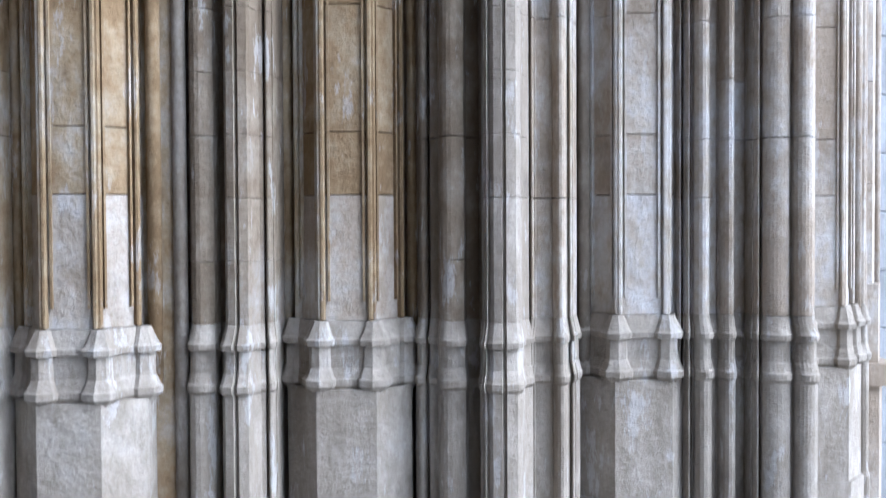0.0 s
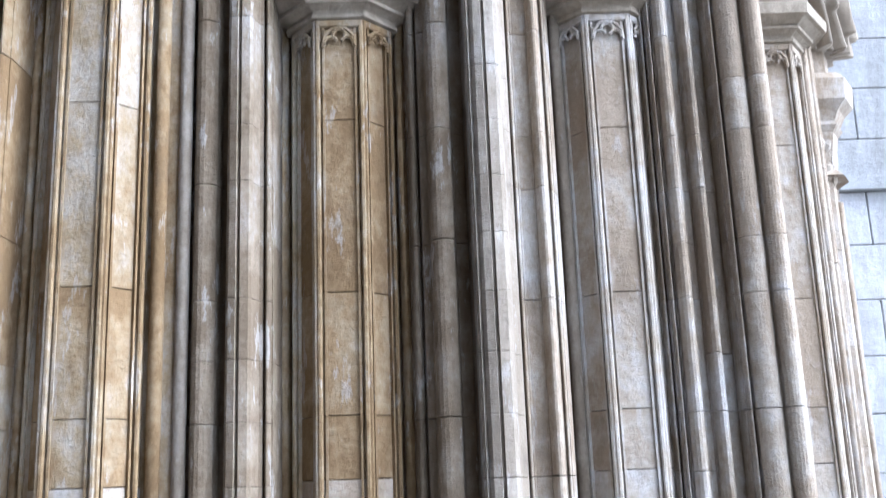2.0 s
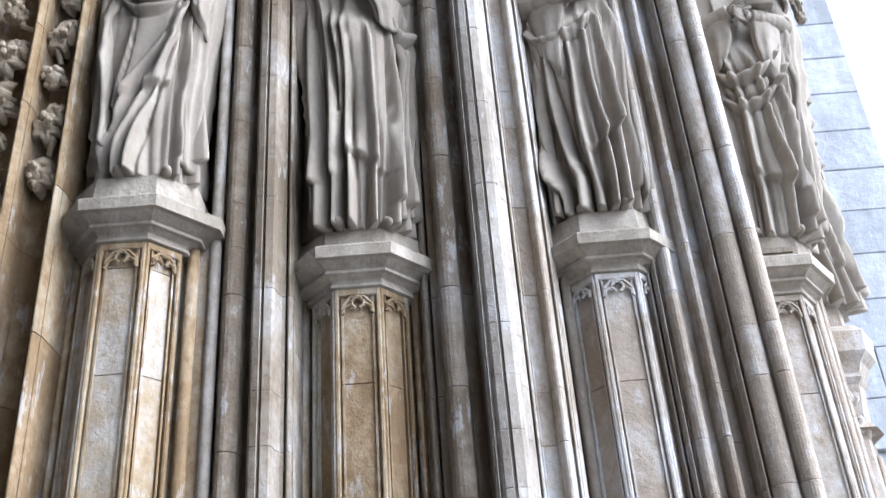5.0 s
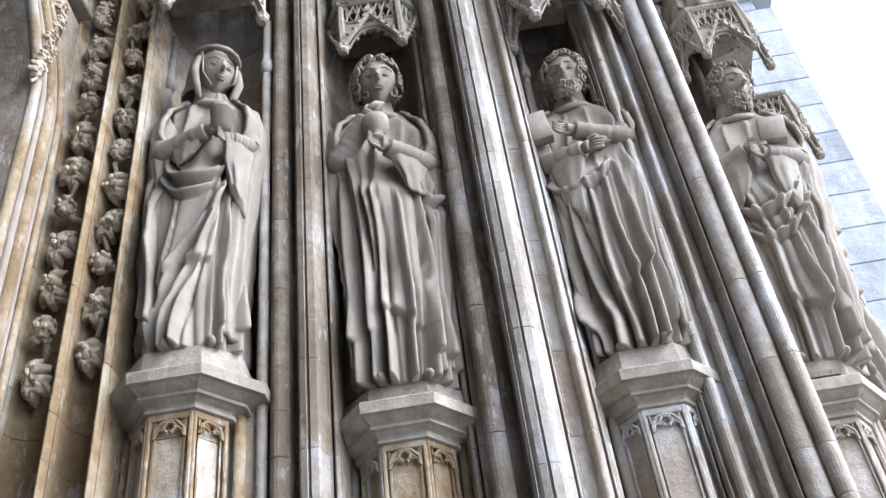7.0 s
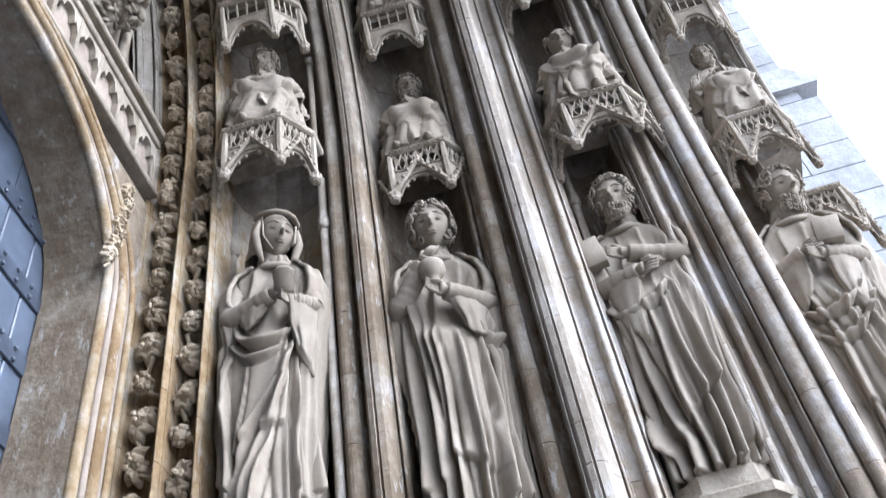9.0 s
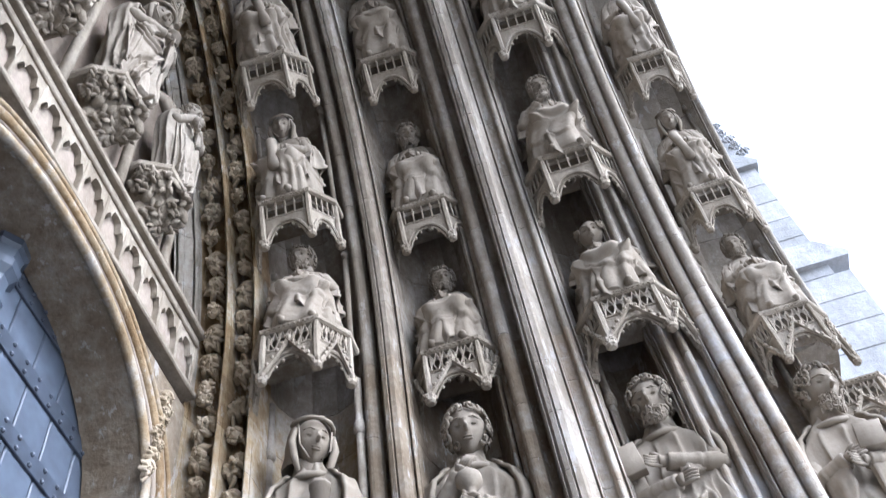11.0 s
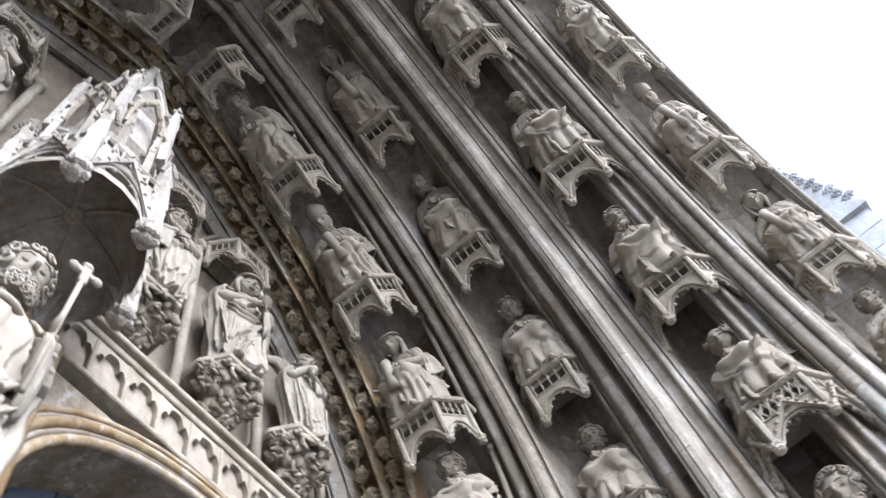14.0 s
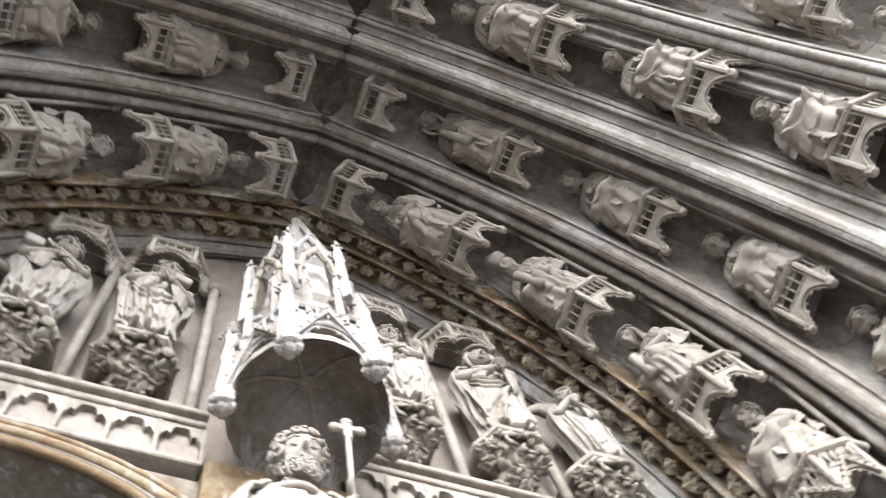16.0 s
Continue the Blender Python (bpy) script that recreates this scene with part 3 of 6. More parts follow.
def step01(t):
    t = np.clip(t, 0.0, 1.0)
    return t * t * (3 - 2 * t)


# Each style: falling folds as (angle above, height above, angle below, height below, bow, width, relief); slung folds as
# (angle a, height a, angle b, height b, sag, width, relief); laid-over cloths as (angle from, angle to, hem at one side, hem at the other, top, thickness, zigzag).
STYLES = {
    "jar": dict(
        falls=[(0.75, 0.56, -1.05, 0.02, 0.10, 0.12, 0.030), (0.60, 0.55, -0.62, 0.02, 0.10, 0.11, 0.032), (0.50, 0.54, -0.22, 0.03, 0.05, 0.10, 0.028),
               (-0.95, 0.60, -1.35, 0.03, 0.00, 0.12, 0.026), (0.62, 0.50, 0.72, 0.02, 0.00, 0.10, 0.030), (0.95, 0.55, 1.12, 0.02, 0.00, 0.11, 0.028), (-0.30, 0.50, -0.95, 0.02, 0.06, 0.07, 0.016)],
        slings=[(-1.15, 0.70, 0.55, 0.55, 0.135, 0.022, 0.026), (-1.2, 0.66, 0.50, 0.53, 0.150, 0.016, 0.016)],
        cloths=[(-1.5, 0.45, 0.10, 0.24, 0.55, 0.016, 0.03), (0.62, 1.6, 0.05, 0.03, 0.74, 0.016, 0.02), (-1.7, -0.85, 0.03, 0.10, 0.76, 0.014, 0.02)]),
    "cup": dict(
        falls=[(-0.95, 0.70, -0.85, 0.04, 0.05, 0.13, 0.036), (-0.62, 0.66, -0.50, 0.06, 0.02, 0.10, 0.032), (-0.28, 0.56, -0.16, 0.08, 0.00, 0.09, 0.030), (0.05, 0.54, 0.22, 0.10, 0.03, 0.09, 0.026),
               (0.50, 0.56, 0.62, 0.06, 0.04, 0.14, 0.030), (0.85, 0.60, 0.98, 0.02, 0.00, 0.10, 0.034), (1.15, 0.66, 1.20, 0.02, 0.00, 0.10, 0.030)],
        slings=[(0.35, 0.57, 1.2, 0.50, 0.05, 0.022, 0.020)],
        cloths=[(-1.5, -0.30, 0.03, 0.13, 0.76, 0.018, 0.02), (-0.42, 0.55, 0.16, 0.12, 0.56, 0.016, 0.03), (0.52, 1.6, 0.05, 0.02, 0.76, 0.018, 0.02)]),
    "low": dict(
        falls=[(0.35, 0.58, 0.55, 0.24, 0.00, 0.11, 0.034), (0.12, 0.56, 0.25, 0.08, -0.04, 0.10, 0.032), (-0.10, 0.54, -0.05, 0.03, -0.05, 0.10, 0.028), (-0.45, 0.50, -0.30, 0.08, -0.22, 0.15, 0.034),
               (-0.95, 0.50, -0.72, 0.03, -0.20, 0.11, 0.034), (0.70, 0.60, 0.85, 0.02, 0.0, 0.10, 0.032), (1.05, 0.62, 1.15, 0.02, 0.0, 0.11, 0.030)],
        slings=[(-0.9, 0.52, 0.30, 0.55, 0.06, 0.020, 0.020)],
        cloths=[(-1.0, 0.62, 0.05, 0.20, 0.58, 0.018, 0.035), (0.55, 1.6, 0.06, 0.02, 0.76, 0.018, 0.02), (-1.7, -0.75, 0.01, 0.05, 0.76, 0.016, 0.02)]),
    "book": dict(
        falls=[(-0.80, 0.62, -0.55, 0.05, 0.05, 0.12, 0.032), (-0.40, 0.56, -0.10, 0.12, 0.05, 0.11, 0.030), (-0.10, 0.54, 0.35, 0.10, 0.04, 0.10, 0.028), (0.40, 0.58, 0.75, 0.04, 0.0, 0.12, 0.032),
               (0.80, 0.62, 1.10, 0.02, 0.0, 0.11, 0.032), (-1.15, 0.60, -1.10, 0.02, 0.0, 0.10, 0.028)],
        slings=[(-0.9, 0.50, 0.70, 0.56, 0.10, 0.020, 0.022), (-0.8, 0.42, 0.75, 0.50, 0.11, 0.018, 0.018)],
        cloths=[(-1.2, 0.70, 0.20, 0.09, 0.58, 0.018, 0.03), (0.60, 1.6, 0.04, 0.02, 0.76, 0.018, 0.02), (-1.7, -0.70, 0.02, 0.06, 0.76, 0.016, 0.02)]),
}
STYLES["cross"] = STYLES["book"]
BODY = [(0.0, 0.076, 0.084, 0.07), (0.06, 0.076, 0.080, 0.07), (0.22, 0.080, 0.072, 0.07), (0.40, 0.090, 0.070, 0.07), (0.55, 0.101, 0.068, 0.07), (0.64, 0.109, 0.064, 0.07),
        (0.72, 0.112, 0.060, 0.07), (0.765, 0.106, 0.054, 0.064), (0.80, 0.078, 0.046, 0.052), (0.822, 0.046, 0.040, 0.046), (0.85, 0.036, 0.036, 0.042)]


def drapery(bm, H, rng, style):
    """A robed body whose surface carries falling folds, slung folds and laid-over cloths with standing hems."""
    st = STYLES[style]
    seg, rows = 176, 200
    A, Z = np.meshgrid(np.linspace(-math.pi, math.pi, seg, endpoint=False), np.linspace(0.0, 0.85, rows + 1))
    bz = [b[0] for b in BODY]
    w, f, b = (np.interp(Z, bz, [q[k] for q in BODY]) for k in (1, 2, 3))
    ca, sa = np.cos(A), np.sin(A)
    X = w * np.sign(sa) * np.abs(sa) ** 0.85
    Y = -np.where(ca > 0, f, b) * np.sign(ca) * np.abs(ca) ** 0.85
    ph = [rng.uniform(0, 6.28) for _ in range(6)]
    d = 0.004 * np.sin(5 * A + 9 * Z + ph[0]) + 0.003 * np.sin(11 * A - 14 * Z + ph[1])
    low = step01((0.30 - Z) / 0.25)
    d += low * (0.012 * (np.abs(np.sin(4.5 * A + ph[2] + 0.3 * np.sin(9 * Z))) ** 0.6 - 0.6) + 0.008 * np.abs(np.sin(10 * A + ph[3])))
    d += step01((Z - 0.60) / 0.05) * step01((0.80 - Z) / 0.05) * 0.006 * np.sin(34 * Z + 5 * np.abs(A) + ph[4])
    d += step01((Z - 0.52) / 0.06) * step01((0.80 - Z) / 0.04) * 0.012 * (0.6 - np.abs(np.sin(7 * A + ph[1] + 1.2 * np.sin(6 * Z))) ** 0.6)
    for a0, z0, a1, z1, bow, wd, amp in st["falls"]:
        a0, a1 = a0 + rng.uniform(-0.06, 0.06), a1 + rng.uniform(-0.06, 0.06)
        t = np.clip((z0 - Z) / (z0 - z1), 0, 1)
        c = a0 + (a1 - a0) * t + bow * np.sin(math.pi * t) + 0.02 * np.sin(9 * t + a0 * 7)
        inside = step01((z0 + 0.02 - Z) / 0.10)
        d += amp * (0.35 + 0.65 * t) * inside * crease((A - c) / (wd * (0.55 + 0.6 * t)))
    for a0, z0, a1, z1, sag, wd, amp in st["slings"]:
        t = (A - a0) / (a1 - a0)
        c = z0 + (z1 - z0) * t - sag * 4 * t * (1 - t)
        d += amp * step01((t + 0.05) / 0.15) * step01((1.05 - t) / 0.15) * crease((Z - c) / wd)
    for a0, a1, h0, h1, top, th, zig in st["cloths"]:
        t = (A - a0) / (a1 - a0)
        hem = h0 + (h1 - h0) * np.clip(t, 0, 1) + zig * 0.30 * np.sin(6 * t + ph[5]) + zig * 0.3 * np.sin(3 * t)
        wob = 0.05 * np.sin(Z * 16 + a0 * 3)
        mask = step01((A - a0 + wob) / 0.05) * step01((a1 - A + wob) / 0.05) * step01((Z - hem) / 0.008) * step01((top - Z) / 0.06)
        d += th * mask + 0.006 * mask * step01((hem + 0.10 - Z) / 0.10) * np.sin(6 * t + ph[5])
    d *= 1.0 if H > 1.6 else 0.7
    k = 1 + d / np.maximum(0.05, np.hypot(X, Y))
    sway = rng.uniform(-0.010, 0.010)
    X, Y = (X * k + sway * np.sin(Z * 4.2)) * H, Y * k * H
    rings = [[bm.verts.new((X[r, q], Y[r, q], Z[r, q] * H)) for q in range(seg)] for r in range(rows + 1)]
    for p, t in zip(rings, rings[1:]):
        for q in range(seg):
            bm.faces.new((p[q], p[(q + 1) % seg], t[(q + 1) % seg], t[q]))
    bm.faces.new(rings[0]), bm.faces.new(rings[-1])
    # a collar roll, and the cloak: a heavy panel over either shoulder and upper arm, falling to the feet, open in front
    tube(bm, [(0.050 * H * math.sin(a), (-0.006 - 0.048 * math.cos(a)) * H, (0.808 - 0.018 * math.cos(a)) * H) for a in [i * 0.3 - 2.1 for i in range(15)]], 0.010 * H, 8)
    cloak = [(0.0, 0.094, 0.096, 0.085), (0.12, 0.094, 0.090, 0.085), (0.35, 0.108, 0.084, 0.085), (0.50, 0.128, 0.088, 0.085), (0.62, 0.143, 0.092, 0.085),
             (0.70, 0.142, 0.088, 0.082), (0.755, 0.128, 0.074, 0.076), (0.79, 0.096, 0.058, 0.066), (0.815, 0.062, 0.052, 0.056), (0.84, 0.046, 0.044, 0.05)]
    for k in (-1, 1):
        p0, p1 = rng.uniform(0, 6.28), rng.uniform(0, 6.28)
        e0 = 0.42 + rng.uniform(-0.08, 0.10)
        high = {"jar": 0.06, "low": 0.0}.get(style, 0.03) if k < 0 else 0.02

        def bottom(u, high=high, p0=p0):
            return 0.010 + high * smooth01((u - 0.4) / 0.6) + 0.012 * math.sin(u * 13 + p0)

        def swell(u, a, z, v, p0=p0, p1=p1, k=k):
            g = smooth01((v - 0.06) * 2.4)
            sharp = 1 - abs(math.sin(u * 9.5 + p0 + 0.45 * math.sin(z * 6 + p1) + 0.8 * z)) ** 0.62
            fine = 1 - abs(math.sin(u * 19 + p1 - 1.1 * z)) ** 0.7
            d = 0.002 + ((0.006 + 0.030 * g) * (sharp - 0.25) + 0.012 * g * (fine - 0.25)) * (1.0 if H > 1.6 else 0.6)
            # the front edge swings back under the forearm and stands out again below it
            d -= 0.030 * smooth01((u - 0.80) / 0.2) * smooth01((0.66 - z) / 0.05) * smooth01((z - 0.40) / 0.1)
            d += 0.010 * smooth01((u - 0.88) / 0.12)
            return d
        cloth(bm, cloak, H, k * 3.0, k * (e0 + 0.35), lambda u: 0.822 - 0.016 * u, bottom, swell, 64, 64, 0.012, sway)


def figure(name, seed, H=2.0, hair="curls", beard=False, hold="book", yaw=0.0, mat=None):
    rng = random.Random(seed)
    bm = bmesh.new()
    drapery(bm, H, rng, hold)
    head(bm, (0.004 * H, -0.034 * H, 0.918 * H), 0.073 * H, rng, hair, beard, tilt=0.28, yaw=yaw)
    r = 0.026 * H
    sl, sr = (-0.094 * H, -0.010 * H, 0.752 * H), (0.094 * H, -0.010 * H, 0.752 * H)
    el, er = (-0.106 * H, -0.050 * H, 0.605 * H), (0.106 * H, -0.050 * H, 0.605 * H)
    if hold == "cross":
        arm(bm, sl, (-0.106 * H, -0.05 * H, 0.57 * H), (-0.02 * H, -0.105 * H, 0.52 * H), r, rng, 0.16 * H)
        arm(bm, sr, (0.110 * H, -0.05 * H, 0.60 * H), (0.078 * H, -0.115 * H, 0.66 * H), r, rng, 0.16 * H)
    elif hold == "low":
        arm(bm, sl, (-0.108 * H, -0.05 * H, 0.60 * H), (0.010 * H, -0.112 * H, 0.575 * H), r, rng, 0.20 * H)
        arm(bm, sr, (0.106 * H, -0.05 * H, 0.635 * H), (-0.035 * H, -0.108 * H, 0.655 * H), r, rng, 0.05 * H)
    elif hold == "jar":
        arm(bm, sl, el, (0.030 * H, -0.112 * H, 0.625 * H), r, rng, 0.07 * H)
        arm(bm, sr, er, (0.060 * H, -0.098 * H, 0.600 * H), r, rng, 0.20 * H)
    elif hold == "cup":
        arm(bm, sl, (-0.104 * H, -0.055 * H, 0.625 * H), (-0.020 * H, -0.112 * H, 0.735 * H), r, rng, 0.0)
        arm(bm, sr, er, (-0.005 * H, -0.116 * H, 0.620 * H), r, rng, 0.11 * H)
    else:
        arm(bm, sl, el, (-0.005 * H, -0.108 * H, 0.625 * H), r, rng, 0.14 * H)
        arm(bm, sr, er, (0.010 * H, -0.112 * H, 0.60 * H), r, rng, 0.18 * H)
    if hold == "cup":                                   # lidded cup with a foot
        tube(bm, [(-0.012 * H, -0.118 * H, z * H) for z in (0.628, 0.634, 0.645, 0.655, 0.675, 0.695, 0.705, 0.712, 0.730)], [0.020 * H, 0.020 * H, 0.008 * H, 0.018 * H, 0.032 * H, 0.031 * H, 0.022 * H, 0.012 * H, 0.002 * H], 18)
    elif hold == "jar":                                 # eight-sided lidded jar
        tube(bm, [(0.045 * H, -0.112 * H, z * H) for z in (0.615, 0.676, 0.677, 0.684, 0.685, 0.702, 0.712)], [0.027 * H, 0.027 * H, 0.030 * H, 0.030 * H, 0.027 * H, 0.010 * H, 0.004 * H], 8)
    elif hold == "low":                                 # a thick book held high against the chest
        box(bm, -0.075 * H, 0.000 * H, -0.094 * H, -0.066 * H, 0.665 * H, 0.765 * H, 0.004, Matrix.Rotation(-0.10, 4, "Y"))
    elif hold == "book":
        box(bm, -0.045 * H, 0.020 * H, -0.125 * H, -0.098 * H, 0.625 * H, 0.705 * H, 0.004, Matrix.Rotation(0.10, 4, "Y"))
    elif hold == "cross":
        x0, y0 = 0.085 * H, -0.125 * H
        tube(bm, [(x0 - 0.012 * H, y0 + 0.005 * H, 0.45 * H), (x0, y0, 0.90 * H)], 0.0058 * H, 8)
        box(bm, x0 - 0.026 * H, x0 + 0.026 * H, y0 - 0.0055 * H, y0 + 0.0055 * H, 0.919 * H, 0.938 * H, 0.003)
        box(bm, x0 - 0.0095 * H, x0 + 0.0095 * H, y0 - 0.005 * H, y0 + 0.005 * H, 0.885 * H, 0.958 * H, 0.003)
        for p, z in ((-0.027, 0.929), (0.027, 0.929), (0, 0.96)):
            ball(bm, (x0 + p * H, y0, z * H), 0.014 * H, 0.010 * H, 0.014 * H, 8)
    for k in (-1, 1):                                   # shoe tips under the hem
        tube(bm, [(k * 0.040 * H, -0.06 * H, 0.012 * H), (k * 0.046 * H, -0.096 * H, 0.008 * H), (k * 0.048 * H, -0.106 * H, 0.005 * H)], [0.014 * H, 0.010 * H, 0.004 * H], 8)
    bmesh.ops.recalc_face_normals(bm, faces=bm.faces)
    me = bpy.data.meshes.new(name)
    bm.to_mesh(me)
    bm.free()
    for p in me.polygons:
        p.use_smooth = True
    me.materials.append(mat or STATUE)
    return me


def sitter(name, seed, H=0.95, hair="curls", beard=True, hold="book"):
    rng = random.Random(seed)
    bm = bmesh.new()
    tab = [(0.0, 0.195, 0.25, 0.10), (0.04, 0.20, 0.255, 0.10), (0.28, 0.175, 0.235, 0.10), (0.37, 0.178, 0.245, 0.10), (0.42, 0.168, 0.215, 0.10), (0.47, 0.150, 0.140, 0.10),
           (0.55, 0.128, 0.100, 0.10), (0.66, 0.140, 0.090, 0.095), (0.72, 0.128, 0.078, 0.09), (0.755, 0.09, 0.062, 0.075), (0.785, 0.05, 0.05, 0.055)]
    robe(bm, tab, H, rng, 84, 80, knees=0.06)
    ph = [rng.uniform(0, 6.28) for _ in range(6)]
    wide = [(0.2, 0.215, 0.22, 0.10), (0.36, 0.215, 0.19, 0.10), (0.46, 0.205, 0.135, 0.10), (0.56, 0.195, 0.105, 0.10), (0.66, 0.172, 0.096, 0.095), (0.72, 0.136, 0.082, 0.09), (0.755, 0.092, 0.066, 0.075), (0.785, 0.052, 0.055, 0.055)]

    def lap(u, a, z, v):
        sling = 20 * z + 2.6 * math.cos(2.2 * a) + ph[0]
        d = 0.016 + 0.060 * smooth01(v * 4) * smooth01((0.95 - v) * 2) * (0.7 - ridge(sling)) * (0.7 + 0.3 * math.cos(2 * a + ph[1]))
        d += 0.075 * v * (0.62 - ridge(u * 9 + ph[2] + z)) + 0.018 * v * (0.5 - ridge(u * 19 + ph[3]))
        d += 0.070 * sum(math.exp(-((a - q * 0.55) / 0.28) ** 2 - ((z - 0.38) / 0.09) ** 2) for q in (-1, 1))
        return d * min(1, 0.3 + u * 8, 0.3 + (1 - u) * 8)
    cloth(bm, tab, H, -1.4, 1.4, lambda u: 0.47, lambda u: 0.07 + 0.05 * math.asin(math.sin(u * 15 + ph[3])) + 0.05 * math.sin(u * 4 + ph[4]), lap, 72, 48, 0.016)
    for k in (-1, 1):
        p0 = rng.uniform(0, 6.28)

        def hang(u, a, z, v, p0=p0):
            return 0.008 + 0.050 * (0.65 - ridge(u * 9 + p0 + 3 * z)) * (0.35 + v) + 0.016 * (0.6 - ridge(u * 19 + p0 + 5 * z))
        cloth(bm, wide, H, k * 2.9, k * rng.uniform(0.45, 0.75), lambda u: 0.775 - 0.02 * u, lambda u: 0.26 + 0.14 * u + 0.03 * math.sin(u * 14 + p0), hang, 44, 40, 0.016)
    head(bm, (0, -0.062 * H, 0.89 * H), 0.102 * H, rng, hair, beard, tilt=0.32, yaw=rng.uniform(-0.35, 0.35))
    r = 0.042 * H
    arm(bm, (-0.118 * H, -0.01 * H, 0.70 * H), (-0.165 * H, -0.06 * H, 0.52 * H), (-0.03 * H, -0.185 * H, (0.64 if hold == "bless" else 0.53) * H), r, rng, 0.14 * H)
    arm(bm, (0.118 * H, -0.01 * H, 0.70 * H), (0.165 * H, -0.06 * H, 0.52 * H), (0.03 * H, -0.195 * H, 0.53 * H), r, rng, 0.16 * H)
    if hold == "book":
        box(bm, -0.05 * H, 0.05 * H, -0.245 * H, -0.215 * H, 0.48 * H, 0.61 * H, 0.005, Matrix.Rotation(-0.15, 4, "X"))
    elif hold == "scroll":
        tube(bm, [(-0.02 * H, -0.22 * H, 0.60 * H), (0.0, -0.26 * H, 0.45 * H), (0.02 * H, -0.30 * H, 0.25 * H)], [0.04 * H, 0.035 * H, 0.04 * H], 10)
    elif hold == "bird":
        ball(bm, (0.16 * H, -0.05 * H, 0.86 * H), 0.035 * H, 0.05 * H, 0.04 * H, 8)
        ball(bm, (0.19 * H, -0.06 * H, 0.90 * H), 0.022 * H, 0.022 * H, 0.022 * H, 8)
    for k in (-1, 1):
        tube(bm, [(k * 0.08 * H, -0.20 * H, 0.025 * H), (k * 0.085 * H, -0.27 * H, 0.02 * H), (k * 0.09 * H, -0.30 * H, 0.012 * H)], [0.032 * H, 0.026 * H, 0.01 * H], 8)
    bmesh.ops.recalc_face_normals(bm, faces=bm.faces)
    me = bpy.data.meshes.new(name)
    bm.to_mesh(me)
    bm.free()
    for p in me.polygons:
        p.use_smooth = True
    me.materials.append(STATUE)
    return me


# ---- pedestals ----
def hexloop(hw, side, depth, y0=0.0, back=0.34):
    return [(-hw - side, back), (-hw - side, y0 + depth), (-hw, y0), (hw, y0), (hw + side, y0 + depth), (hw + side, back)]


def face_frames(hw, side, depth, y0):
    """Poses of the three outer faces: x along the face, z up, y inwards, with their widths."""
    p = [(-hw - side, y0 + depth), (-hw, y0), (hw, y0), (hw + side, y0 + depth)]
    out = []
    for a, b in zip(p, p[1:]):
        d = Vector((b[0] - a[0], b[1] - a[1], 0))
        w = d.length
        d.normalize()
        n = Vector((-d.y, d.x, 0))
        m = Matrix(((d.x, n.x, 0, (a[0] + b[0]) / 2), (d.y, n.y, 0, (a[1] + b[1]) / 2), (0, 0, 1, 0), (0, 0, 0, 1)))
        out.append((m, w))
    return out


def trefoil_bar(bm, w, z, r, m, n=5):
    """Tracery in the head of a panel: an arch of three lobes, as curved bars."""
    def P(x, zz):
        return m @ Vector((x, -0.002, zz))
    lob = w * 0.17
    for cx, cz, a0, a1 in ((-w * 0.22, z - w * 0.42, 200, 20), (w * 0.22, z - w * 0.42, 160, -20), (0, z - w * 0.20, 215, -35)):
        pts = [P(cx + lob * math.cos(radians(a0 + (a1 - a0) * i / n)), cz + lob * math.sin(radians(a0 + (a1 - a0) * i / n))) for i in range(n + 1)]
        tube(bm, pts, r, 5)
    for q in (-1, 1):
        tube(bm, [P(q * w * 0.42, z - w * 0.52), P(q * w * 0.40, z - w * 0.25), P(q * w * 0.2, z - w * 0.03), P(0, z)], r, 5)


